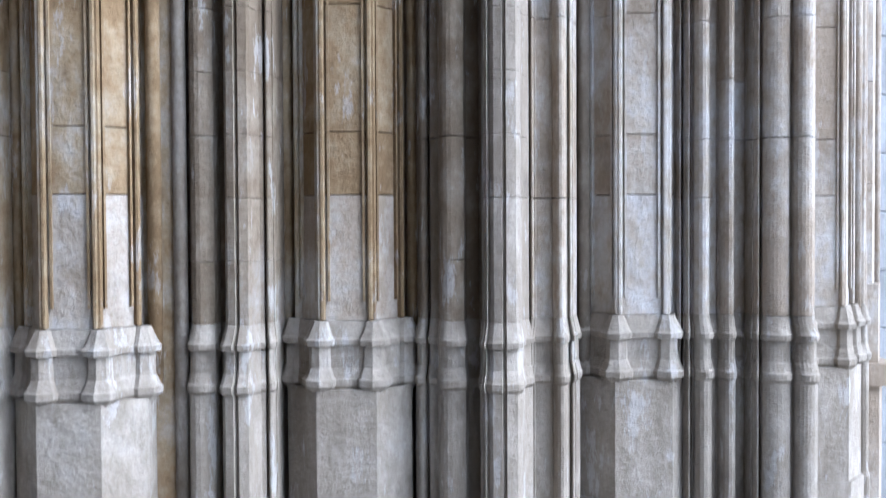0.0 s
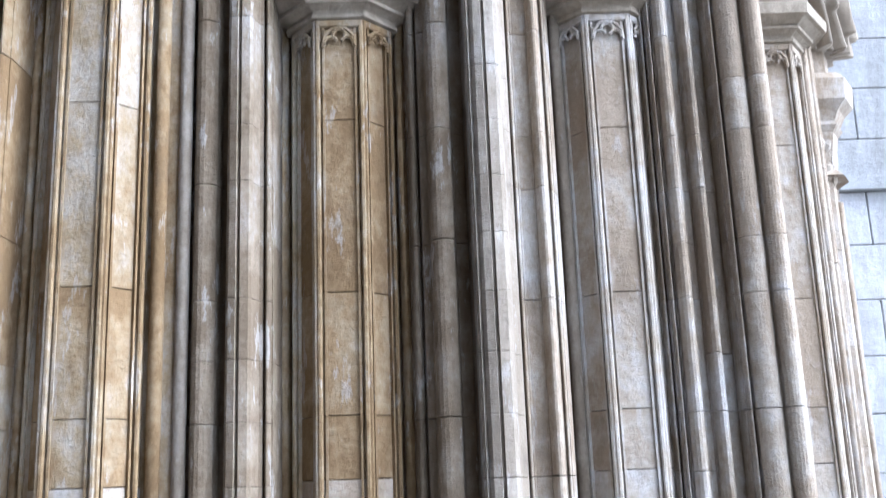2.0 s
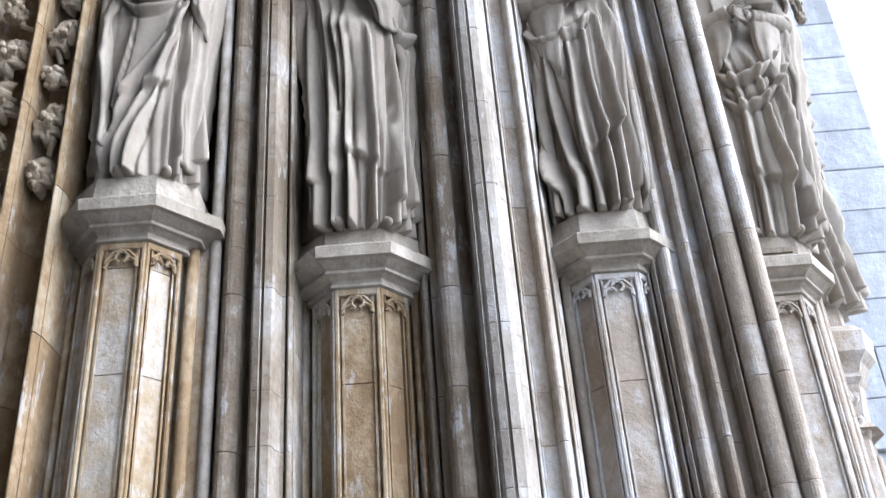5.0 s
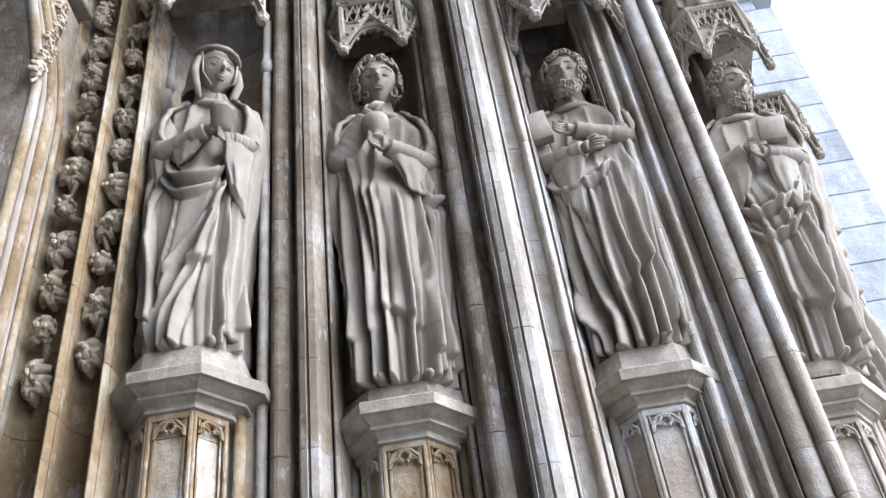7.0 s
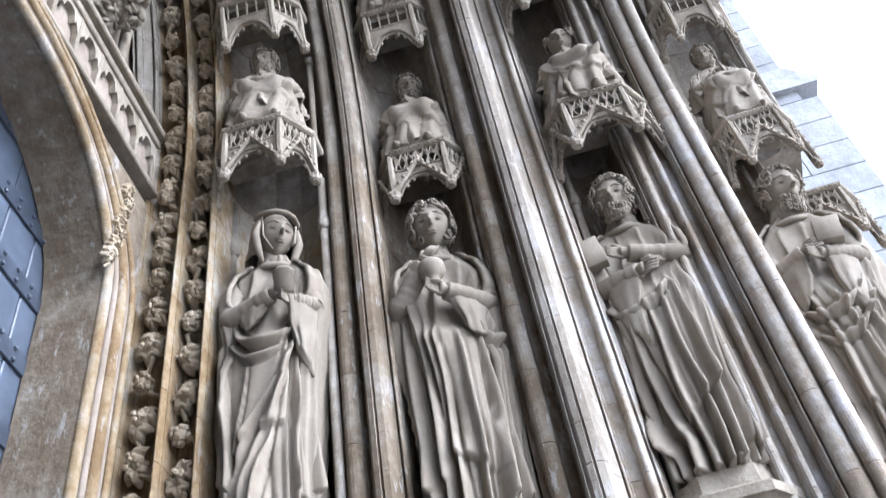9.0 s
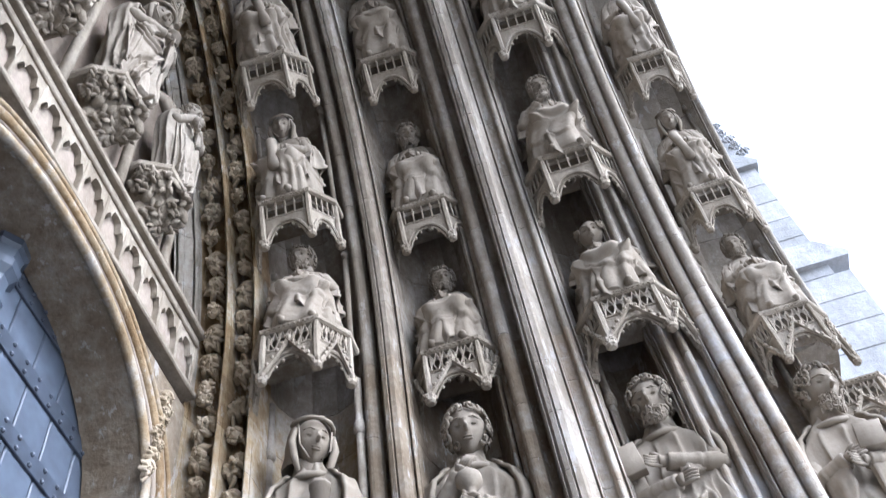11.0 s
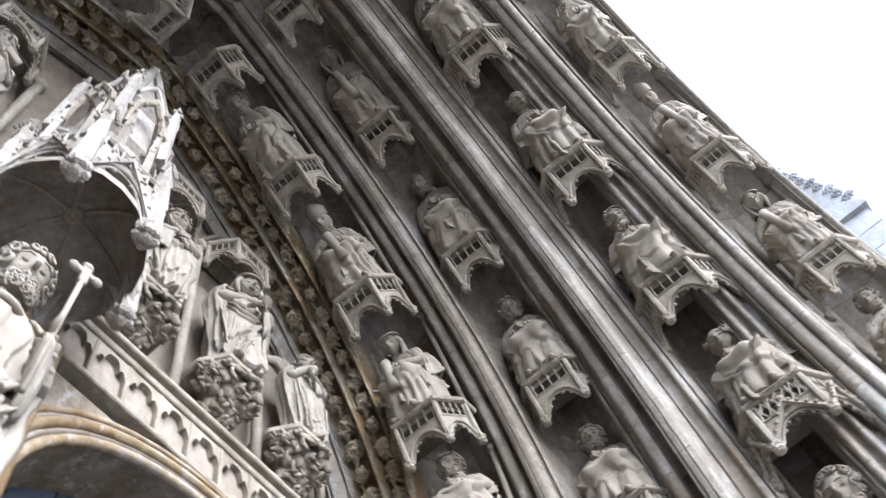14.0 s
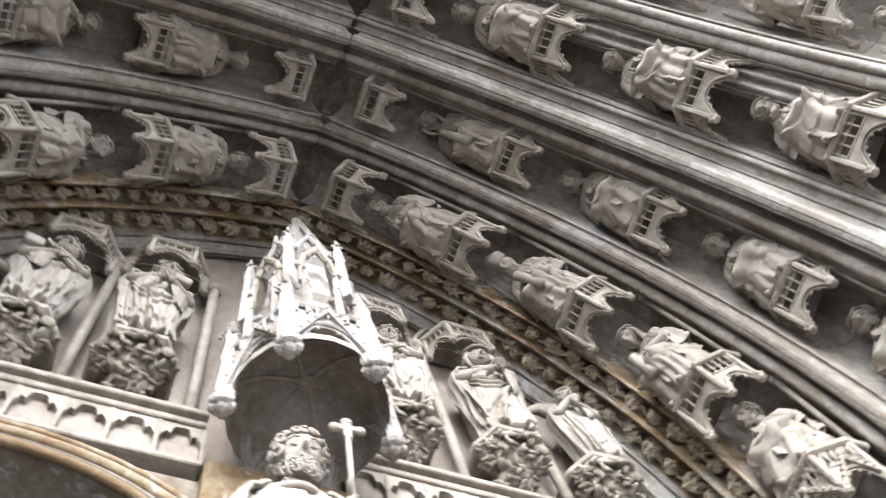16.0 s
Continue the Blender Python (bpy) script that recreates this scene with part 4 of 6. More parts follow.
def pedestal(x, y, mat, label, top=3.50, block=0.12):
    """A half-hexagonal statue pedestal: plinth, moulded base, panelled shaft, moulded cap and statue block."""
    e = thing("statue_pedestal", label, "pedestal", pose(x, y, 0) @ Matrix.Diagonal((0.82 if x > 1 else 1, 1, 1, 1)), "statue pedestals of the jamb")
    hw, sd, dp, y0 = 0.088, 0.100, 0.115, 0.085
    bm = bmesh.new()
    big = hexloop(hw + 0.018, sd + 0.016, dp, y0 - 0.034)
    prism(bm, big, 0, 0.62), prism(bm, hexloop(hw + 0.012, sd + 0.012, dp, y0 - 0.024), 0.622, 1.05)
    part("plinth", bm, RIDGE, e)
    bm = bmesh.new()
    lv = [(1.05, 0.022), (1.062, 0.036), (1.082, 0.038), (1.090, 0.030), (1.112, 0.020), (1.122, 0.014), (1.192, 0.012), (1.196, 0.030), (1.214, 0.034), (1.222, 0.026), (1.250, 0.012), (1.275, 0.0)]
    loft(bm, [(z, hexloop(hw - 0.004 + o * 0.25, sd + o * 0.3, dp, y0 + 0.008 - o * 0.55)) for z, o in lv])
    part("base_moulding", bm, RIDGE, e)
    for cx, cy in ((-hw - sd, y0 + dp), (-hw, y0), (hw, y0), (hw + sd, y0 + dp)):
        bm = bmesh.new()
        loft(bm, [(z, [(cx + (0.026 + o) * math.cos(a), cy + 0.012 + (0.026 + o) * math.sin(a)) for a in (0.0, 0.785, 2.356, 3.142, 3.927, 4.712, 5.498)]) for z, o in [(0.985, -0.02), (1.045, 0.012)] + lv])
        part("post_base", bm, RIDGE, e)
    zt = top - 0.15
    zs, k = 1.275, 0
    while zs < zt - 0.01:                                # shaft stones
        h = min([0.42, 0.21, 0.42, 0.63][k % 4], zt - zs)
        bm = bmesh.new()
        prism(bm, hexloop(hw - 0.012, sd, dp, y0 + 0.012), zs + 0.002, zs + h - 0.002)
        part("shaft_stone", bm, mat if k else GREY, e)
        zs, k = zs + h, k + 1
    for m, w in face_frames(hw, sd, dp, y0):
        bm = bmesh.new()
        r = 0.018
        for q in (-1, 1):
            box(bm, q * w / 2 - r if q > 0 else -w / 2, w / 2 if q > 0 else -w / 2 + r, -0.004, 0.03, 1.276, zt, 0.005, m)
            box(bm, q * (w / 2 - r - 0.012) - 0.004, q * (w / 2 - r - 0.012) + 0.004, 0.004, 0.03, 1.34, zt - 0.02, 0, m)
        box(bm, -w / 2, w / 2, -0.003, 0.03, zt - 0.03, zt, 0.004, m)
        trefoil_bar(bm, w - 2 * r, zt - 0.035, 0.007, m)
        part("panel_frame", bm, mat, e)
    bm = bmesh.new()
    lv = [(zt, 0.0), (zt + 0.003, 0.014), (zt + 0.014, 0.016), (zt + 0.018, 0.006), (zt + 0.030, 0.012), (zt + 0.042, 0.034), (zt + 0.045, 0.050), (zt + 0.056, 0.052), (zt + 0.060, 0.044),
          (zt + 0.084, 0.086), (zt + 0.087, 0.104), (zt + 0.132, 0.108), (zt + 0.140, 0.102), (zt + 0.150, 0.060)]
    loft(bm, [(z, hexloop(hw + o * 0.52, sd + o * 0.85, dp + o * 0.85, y0 - o)) for z, o in lv])
    part("cap", bm, CARVED, e, "moulded grey cap stone")
    bm = bmesh.new()
    prism(bm, hexloop(hw + 0.032, sd + 0.03, dp, y0 - 0.044), top - 0.004, top + block, hexloop(hw + 0.026, sd + 0.026, dp, y0 - 0.034))
    part("statue_block", bm, CARVED, e)
    for q in (-1, 1):                                    # a slim shaft and a flat strip on either side, between panel and wall
        bm = bmesh.new()
        tube(bm, [(q * (hw + sd + 0.030), y0 + dp + 0.045, 1.05), (q * (hw + sd + 0.030), y0 + dp + 0.045, zt + 0.10)], 0.024, 10)
        part("side_shaft", bm, mat, e, smooth=True)
        bm = bmesh.new()
        xa, xb = sorted((q * (hw + sd - 0.02), q * (hw + sd + 0.095)))
        box(bm, xa, xb, y0 + dp + 0.065, y0 + dp + 0.16, 0, zt + 0.10, 0.006)
        part("side_strip", bm, mat, e)
    return e


# ---- canopies ----
def arch_panel(bm, w, z0, z1, m, th=0.03):
    """A pierced arch face: legs, pointed arch with cusps, and a spandrel up to z1."""
    h = z1 - z0
    n = 12
    r = w * 0.44
    inner = []
    for i in range(n + 1):
        t = -1 + 2 * i / n
        zz = z0 + h * 0.12 + h * 0.60 * (1 - abs(t) ** 2.6)
        inner.append((t * r, zz))
    outer = [(t, z1) for t in [-w / 2 + w * i / n for i in range(n + 1)]]
    for y in (0,):
        f = [[bm.verts.new(m @ Vector((x, yy, z))) for x, z in line] for yy in (0, th) for line in (inner, outer)]
        for i in range(n):
            bm.faces.new((f[0][i], f[0][i + 1], f[1][i + 1], f[1][i]))
            bm.faces.new((f[2][i], f[2][i + 1], f[3][i + 1], f[3][i]))
            bm.faces.new((f[0][i], f[0][i + 1], f[2][i + 1], f[2][i]))
    return inner


CUSP = bmesh.new()
ball(CUSP, (0, 0, 0), 0.013, 0.012, 0.015, 6)
CUSPM = bpy.data.meshes.new("cusp")
CUSP.to_mesh(CUSPM)
CUSP.free()


def arch_face(parent, w, z0, z1, m, th=0.03, gable=False, mat=None):
    """One face of a canopy: the pierced panel, its rolls, cusps and, on the large ones, a crocketed gable."""
    mat = mat or CARVED
    bm = bmesh.new()
    inner = arch_panel(bm, w, z0, z1, m, th)
    face = part("arch_face", bm, mat, parent)
    bm = bmesh.new()
    tube(bm, [m @ Vector((x * 1.03, -0.006, z + 0.008)) for x, z in inner], 0.012, 6)
    part("arch_roll", bm, mat, face)
    bm = bmesh.new()
    tube(bm, [m @ Vector((x * 0.90, 0.004, z - 0.010)) for x, z in inner], 0.008, 5)
    part("inner_roll", bm, mat, face)
    for k in (2, 4, 8, 10):
        x, z = inner[k]
        put("cusp", CUSPM, mat, face, "", m @ Matrix.Translation((x * 0.86, 0.010, z - 0.022)))
    if gable:
        h, top = z1 - z0, z1 + 0.03
        for q in (-1, 1):
            bm = bmesh.new()
            tube(bm, [m @ Vector((q * w * 0.47, -0.02, z0 + h * 0.16)), m @ Vector((q * w * 0.22, -0.022, z0 + h * 0.66)), m @ Vector((0, -0.024, top))], 0.015, 5)
            part("gable_bar", bm, mat, face)
            for k in range(1, 5):
                t = k / 5
                put("crocket", CUSPM, mat, face, "", m @ Matrix.Translation((q * w * 0.47 * (1 - t), -0.034, z0 + h * 0.16 + (top - z0 - h * 0.16) * t + 0.016)))
        put("finial", CUSPM, mat, face, "", m @ Matrix.Translation((0, -0.028, top + 0.018)) @ Matrix.Scale(1.6, 4))
    return face


def canopy(big, group):
    """A half-hexagonal canopy, made with its slab's upper front edge at y = 0, z = 0 and hanging down."""
    e = thing("niche_canopy", "carved limestone canopy with pierced frieze and cusped arches over a niche", "canopy", None, group)
    hw, sd, dp = 0.165, 0.135, 0.20
    bm = bmesh.new()
    loft(bm, [(z, hexloop(hw + o, sd, dp, 0.02 - o, 0.36)) for z, o in ((-0.050, 0.004), (-0.040, 0.016), (-0.012, 0.020), (-0.006, 0.014), (0.0, 0.004))])
    part("slab", bm, CARVED, e)
    zf = -0.20 if big else -0.18
    bot = -0.44 if big else -0.42
    bm = bmesh.new()                                     # roof of the hollow, with vault ribs below
    prism(bm, hexloop(hw - 0.02, sd - 0.02, dp, 0.045, 0.36), -0.085, -0.051)
    part("soffit", bm, ARCHIVOLT, e)
    for x, y in ((-hw - sd, 0.02 + dp), (-hw, 0.02), (hw, 0.02), (hw + sd, 0.02 + dp)):
        bm = bmesh.new()
        c = Vector((0, 0.22, 0))
        tube(bm, [Vector((x, y, zf - 0.03)).lerp(c + Vector((0, 0, -0.09)), t) + Vector((0, 0, 0.07 * math.sin(t * 3.1))) * (0.6 if t < 1 else 0) for t in (0.08, 0.3, 0.6, 1.0)], 0.010, 5)
        part("vault_rib", bm, ARCHIVOLT, e)
    bm = bmesh.new()
    ball(bm, (0, 0.22, -0.10), 0.03, 0.03, 0.03, 8)
    part("boss", bm, ARCHIVOLT, e)
    bal = bmesh.new()
    box(bal, -0.005, 0.005, -0.006, 0.006, zf, -0.05)
    ball(bal, (0, 0, (zf - 0.05) / 2 + 0.03), 0.010, 0.009, 0.018, 6)
    bmesh.ops.recalc_face_normals(bal, faces=bal.faces)
    bme = bpy.data.meshes.new("baluster")
    bal.to_mesh(bme)
    bal.free()
    for m, w in face_frames(hw, sd, dp, 0.022):
        face = arch_face(e, w, bot, zf, m, 0.03, big)
        bm = bmesh.new()
        tube(bm, [m @ Vector((-w / 2, 0, zf)), m @ Vector((w / 2, 0, zf))], 0.010, 5)
        part("frieze_rail", bm, CARVED, face)
        bm = bmesh.new()
        nz = int(w / 0.03)
        for i in range(nz):                              # dentil band on the slab
            x = -w / 2 + w * (i + 0.5) / nz
            box(bm, x - 0.008, x + 0.008, -0.026, 0.0, -0.034, -0.018, 0, m)
        tagged(part("dentil_band", bm, CARVED, face), kind="stuff")
        if big:                                          # tracery over the gable
            bm = bmesh.new()
            for i in range(7):
                x = -w * 0.42 + w * 0.84 * i / 6
                zz = -0.12 + 0.03 * math.cos(i * 2.1)
                for s in (-1, 1):
                    tube(bm, [m @ Vector((x, 0.0, zf)), m @ Vector((x + s * w * 0.07, 0.0, zz)), m @ Vector((x, 0.0, -0.05))], 0.0055, 4)
            tagged(part("tracery", bm, CARVED, face), kind="stuff")
        nb = 5
        for i in range(nb):
            x = -w / 2 + w * (i + 0.5) / nb
            put("baluster", bme, CARVED, e, "", m @ Matrix.Translation((x, 0.004, 0)))
    for i, (x, y) in enumerate(((-hw - sd, 0.02 + dp), (-hw, 0.02), (hw, 0.02), (hw + sd, 0.02 + dp))):
        bm = bmesh.new()
        tube(bm, [(x, y, -0.055), (x, y - 0.006, zf), (x, y - 0.008, bot + 0.09), (x, y, bot + 0.05)], [0.016, 0.020, 0.020, 0.022], 6)
        for k in range(6):
            a = k * 1.047
            ball(bm, (x + 0.022 * math.cos(a), y + 0.022 * math.sin(a), bot + 0.028 + 0.010 * (k % 2)), 0.019, 0.019, 0.024, 6)
        tube(bm, [(x, y, bot + 0.055), (x, y, bot - 0.006), (x, y, bot - 0.02)], [0.028, 0.034, 0.02], 8)
        part("pendant", bm, CARVED, e)
    return e
# ---- jamb: pedestals, large statues ----
JAMB = [
    # x, front y, cap height, block, stone, pedestal label, statue label, seed, hair, beard, held, head's turn
    (-1.165, 2.79, 3.625, 0.12, OCHRE, "ochre and white patched limestone pedestal with traceried panels", "draped stone statue of a veiled woman holding a lidded jar", 11, "veil", False, "jar", 0.55),
    (-0.335, 3.03, 3.49, 0.09, OCHRE, "ochre limestone statue pedestal with traceried panels", "draped stone statue of a curly-haired youth holding a cup", 5, "curls", False, "cup", 0.0),
    (0.680, 3.20, 3.565, 0.12, GREY, "pale grey limestone statue pedestal with traceried panels", "draped stone statue of a bearded man with a book", 23, "curls", True, "low", -0.1),
    (1.42, 3.48, 3.545, 0.12, GREY, "worn grey limestone pedestal at the porch's outer edge", "draped stone statue of a bearded man leaning forward", 37, "curls", True, "book", 0.5),
]
for x, y, top, blk, mat, pl, sl, seed, hair, beard, hold, yaw in JAMB:
    pedestal(x, y, mat, pl, top, blk)
    st = put("statue", figure("statue", seed, 5.69 - top - blk, hair, beard, hold, yaw), STATUE, m=pose(x + (0.05 if x > 1 else 0.035 if x < -1 else 0.01), y + 0.215, top + blk, 0, 4 if x > 1 else 0, -6 if x > 0 else 8))
    tagged(st, sl, "statue", "large statues of the jamb")

bm = bmesh.new()
box(bm, -0.07, 0.07, 0.032, 0.046, 3.575, 3.600)
tagged(part("worn_inscription", bm, BROWN, None, m=pose(1.42, 3.48, 0)), "faint worn inscription bar on a statue block", "inscription")

# ---- archivolt orders: canopies with seated figures, turned round the arch ----
SITTERS = [sitter("seated_statue", 3, 0.98, "curls", True, "book"), sitter("seated_statue", 8, 0.98, "curls", True, "bird"), sitter("seated_statue", 14, 0.98, "tonsure", False, "book"),
           sitter("seated_statue", 21, 0.98, "curls", True, "bless"), sitter("seated_statue", 32, 0.98, "mitre", True, "scroll"), sitter("seated_statue", 41, 0.98, "veil", False, "scroll")]
SLABEL = ["seated stone statue of a bearded man with a book", "seated stone statue of a bearded man with a bird", "seated stone statue of a tonsured man with a book",
          "seated stone statue of a bearded man raising a hand", "seated stone statue of a mitred man with a scroll", "seated stone statue of a veiled figure with a scroll"]
BIG, SMALL = canopy(True, "canopies over the jamb statues"), canopy(False, "canopies of the archivolts")
ORDERS = [(-1.133, 2.635, 0, 0.97), (-0.30, 3.06, 1, 1.0), (0.754, 3.046, 2, 1.07), (1.625, 3.41, 3, 0.82)]    # x, front y, order, breadth
STEPS = [[1.2, 15.0, 30.1, 45.4, 59.6], [0.4, 14.9, 30.3, 46.0, 61.3], [0.5, 15.4, 30.6, 46.2, 61.0], [-0.8, 11.8, 25.3, 38.8, 52.2, 63.6]]
used = set()
for x, y, o, br in ORDERS:
    last = len(STEPS[o]) - 1
    for side in (1, -1):
        for k in range(last + 1):
            th = STEPS[o][k]
            if side < 0 and k < 1:
                continue
            src = BIG if k == 0 else SMALL
            base = turned(th, side) @ (pose(x, side * y, SPRING) if side > 0 else pose(x, side * y, SPRING, 0, 0, 180)) @ Matrix.Diagonal((br, br, 1, 1))
            if src in used:
                copy_thing(src, base)
            else:
                src.matrix_basis = base
                used.add(src)
            if k < last:
                i = {(0, 0): 0, (1, 0): 1, (2, 0): 2}.get((o, k), (o * 2 + k * 5 + (3 if side < 0 else 0)) % 6)
                s = put("seated_statue", SITTERS[i], STATUE, m=base @ pose(0.0, 0.27, 0.0, 0, 0, random.Random(o * 9 + k).uniform(-14, 14)) @ Matrix.Diagonal((1.12, 1.05, 1.0, 1)))
                tagged(s, SLABEL[i], "statue", "seated statues of the archivolts")
# slim shafts beside each niche, from canopy to canopy
for x, y, o, br in ORDERS:
    for q in (-1, 1):
        jx = x + q * 0.265 if o < 3 else 1.43 + q * 0.10
        tall = bmesh.new()
        tube(tall, [(0, 0, 0), (0, 0, 6.08)], 0.024, 8)
        tube(tall, [(0, 0, 5.62), (0, 0, 5.65), (0, 0, 5.72)], [0.024, 0.040, 0.034], 8)
        tagged(part("niche_shaft", tall, ARCHIVOLT, None, smooth=True, m=pose(jx, y + (0.34 if o else 0.42), 0)), "slim round stone shaft beside a statue niche", "column", "niche shafts")
        for side in (1, -1):
            for k in range(0 if side > 0 else 1, len(STEPS[o]) - 1):
                ln = radians(STEPS[o][k + 1] - STEPS[o][k]) * (y + 0.36 + K) - 0.33
                bm = bmesh.new()
                tube(bm, [(0, 0, 0), (0, 0, ln)], 0.020, 8)
                tube(bm, [(0, 0, ln - 0.01), (0, 0, ln + 0.02), (0, 0, ln + 0.07)], [0.020, 0.034, 0.030], 8)
                sh = part("niche_shaft", bm, ARCHIVOLT, None, smooth=True, m=turned(STEPS[o][k], side) @ pose(x + q * 0.265 * br, side * (y + 0.36), SPRING))
                tagged(sh, "slim round stone shaft beside a statue niche", "column", "niche shafts")

# ---- carved leaves climbing the two hollows ----
def leaf_mesh(seed, kind):
    rng = random.Random(seed)
    bm = bmesh.new()
    if kind == 0:                                        # two curled, lobed leaves with sunk veins
        for c, size, turn in (((0.014, -0.035, 0.034), 0.082, 0.4), ((-0.016, -0.030, -0.036), 0.074, 2.6)):
            mm = Matrix.Translation(c) @ Euler((rng.uniform(-0.5, 0.2), turn + rng.uniform(-0.5, 0.5), rng.uniform(-0.4, 0.4))).to_matrix().to_4x4()
            n, rows = 35, []
            for j in range(6):
                t = j / 5
                row = []
                for i in range(n):
                    a = 2 * math.pi * i / n
                    lobe = 0.34 + 0.66 * abs(math.cos(2.5 * a)) ** 0.8
                    r = size * t * (1 + (lobe - 1) * t)
                    y = -0.022 * (1 - t) ** 0.8 - 0.030 * math.sin(t * 3.1) - 0.012 * t * abs(math.sin(2.5 * a)) + (0.018 * (t - 0.8) * 5 if t > 0.8 else 0)
                    row.append(bm.verts.new(mm @ Vector((r * math.cos(a), y + 0.03, r * math.sin(a)))))
                rows.append(row)
            tip = bm.verts.new(mm @ Vector((0, 0.045, 0)))
            for p, w in zip(rows, rows[1:]):
                for i in range(n):
                    bm.faces.new((p[i], p[(i + 1) % n], w[(i + 1) % n], w[i]))
            for i in range(n):
                bm.faces.new((rows[-1][i], rows[-1][(i + 1) % n], tip))
        for k in range(4):
            ball(bm, (rng.uniform(-0.03, 0.03), -0.07, rng.uniform(-0.03, 0.03)), 0.014, 0.012, 0.014, 6)
    else:                                                # berry cluster
        for k in range(34):
            v = Vector((rng.gauss(0, 1), rng.gauss(0, 1), rng.gauss(0, 1))).normalized()
            ball(bm, (v.x * 0.044, v.y * 0.040 - 0.035, v.z * 0.056), 0.015, 0.014, 0.015, 6)
        ball(bm, (0, -0.035, 0), 0.042, 0.037, 0.053, 8)
    tube(bm, [(0.0, 0.02, -0.13), (0.02 * rng.choice((-1, 1)), -0.01, -0.08), (0, 0, -0.03)], [0.012, 0.014, 0.012], 6)
    bmesh.ops.recalc_face_normals(bm, faces=bm.faces)
    me = bpy.data.meshes.new("carved_leaf")
    bm.to_mesh(me)
    bm.free()
    me.materials.append(LEAFST)
    return me


LEAVES = [leaf_mesh(s, 1 if s % 3 == 2 else 0) for s in range(6)]
for side in (1, -1):
    for x, y, off, nm in ((-1.715, 2.885, 0.0, "a"), (-1.515, 2.905, 0.11, "b")):
        band = thing("carved_leaf_band", "band of deeply carved brown stone leaves climbing a hollow moulding", "ornament", None, "leaf bands round the tympanum")
        n = 0
        z = 3.72 + off
        while z < SPRING and side > 0:
            put("carved_leaf", LEAVES[(n * 5 + int(off * 10)) % 6], LEAFST, band, "", pose(x, y, z, 0, n * 47 % 90 - 45, n * 31 % 60 - 30) @ Matrix.Scale(0.98, 4))
            z, n = z + 0.235, n + 1
        a = math.degrees(off / (y + K))
        while a < end_angle(y):
            put("carved_leaf", LEAVES[(n * 5 + 1) % 6], LEAFST, band, "", turned(a, side) @ pose(x, side * y, SPRING, 0, n * 47 % 50 - 25, (0 if side > 0 else 180) + n * 31 % 40 - 20) @ Matrix.Scale(0.98, 4))
            a, n = a + math.degrees(0.235 / (y + K)), n + 1

# ---- door wall: two basket-arched openings, lintel, tympanum ----
DX0, DX1 = -2.20, -1.83


def basket(y0, y1, z1, r, n=10):
    """The outline of a door opening with rounded upper corners, from the floor up and over."""
    pts = [(y1, 0.0)]
    for i in range(n + 1):
        a = radians(90 * i / n)
        pts.append((y1 - r + r * math.cos(a), z1 - r * 0.86 + r * 0.86 * math.sin(a)))
    for i in range(n + 1):
        a = radians(90 + 90 * i / n)
        pts.append((y0 + r + r * math.cos(a), z1 - r * 0.86 + r * 0.86 * math.sin(a)))
    return pts + [(y0, 0.0)]


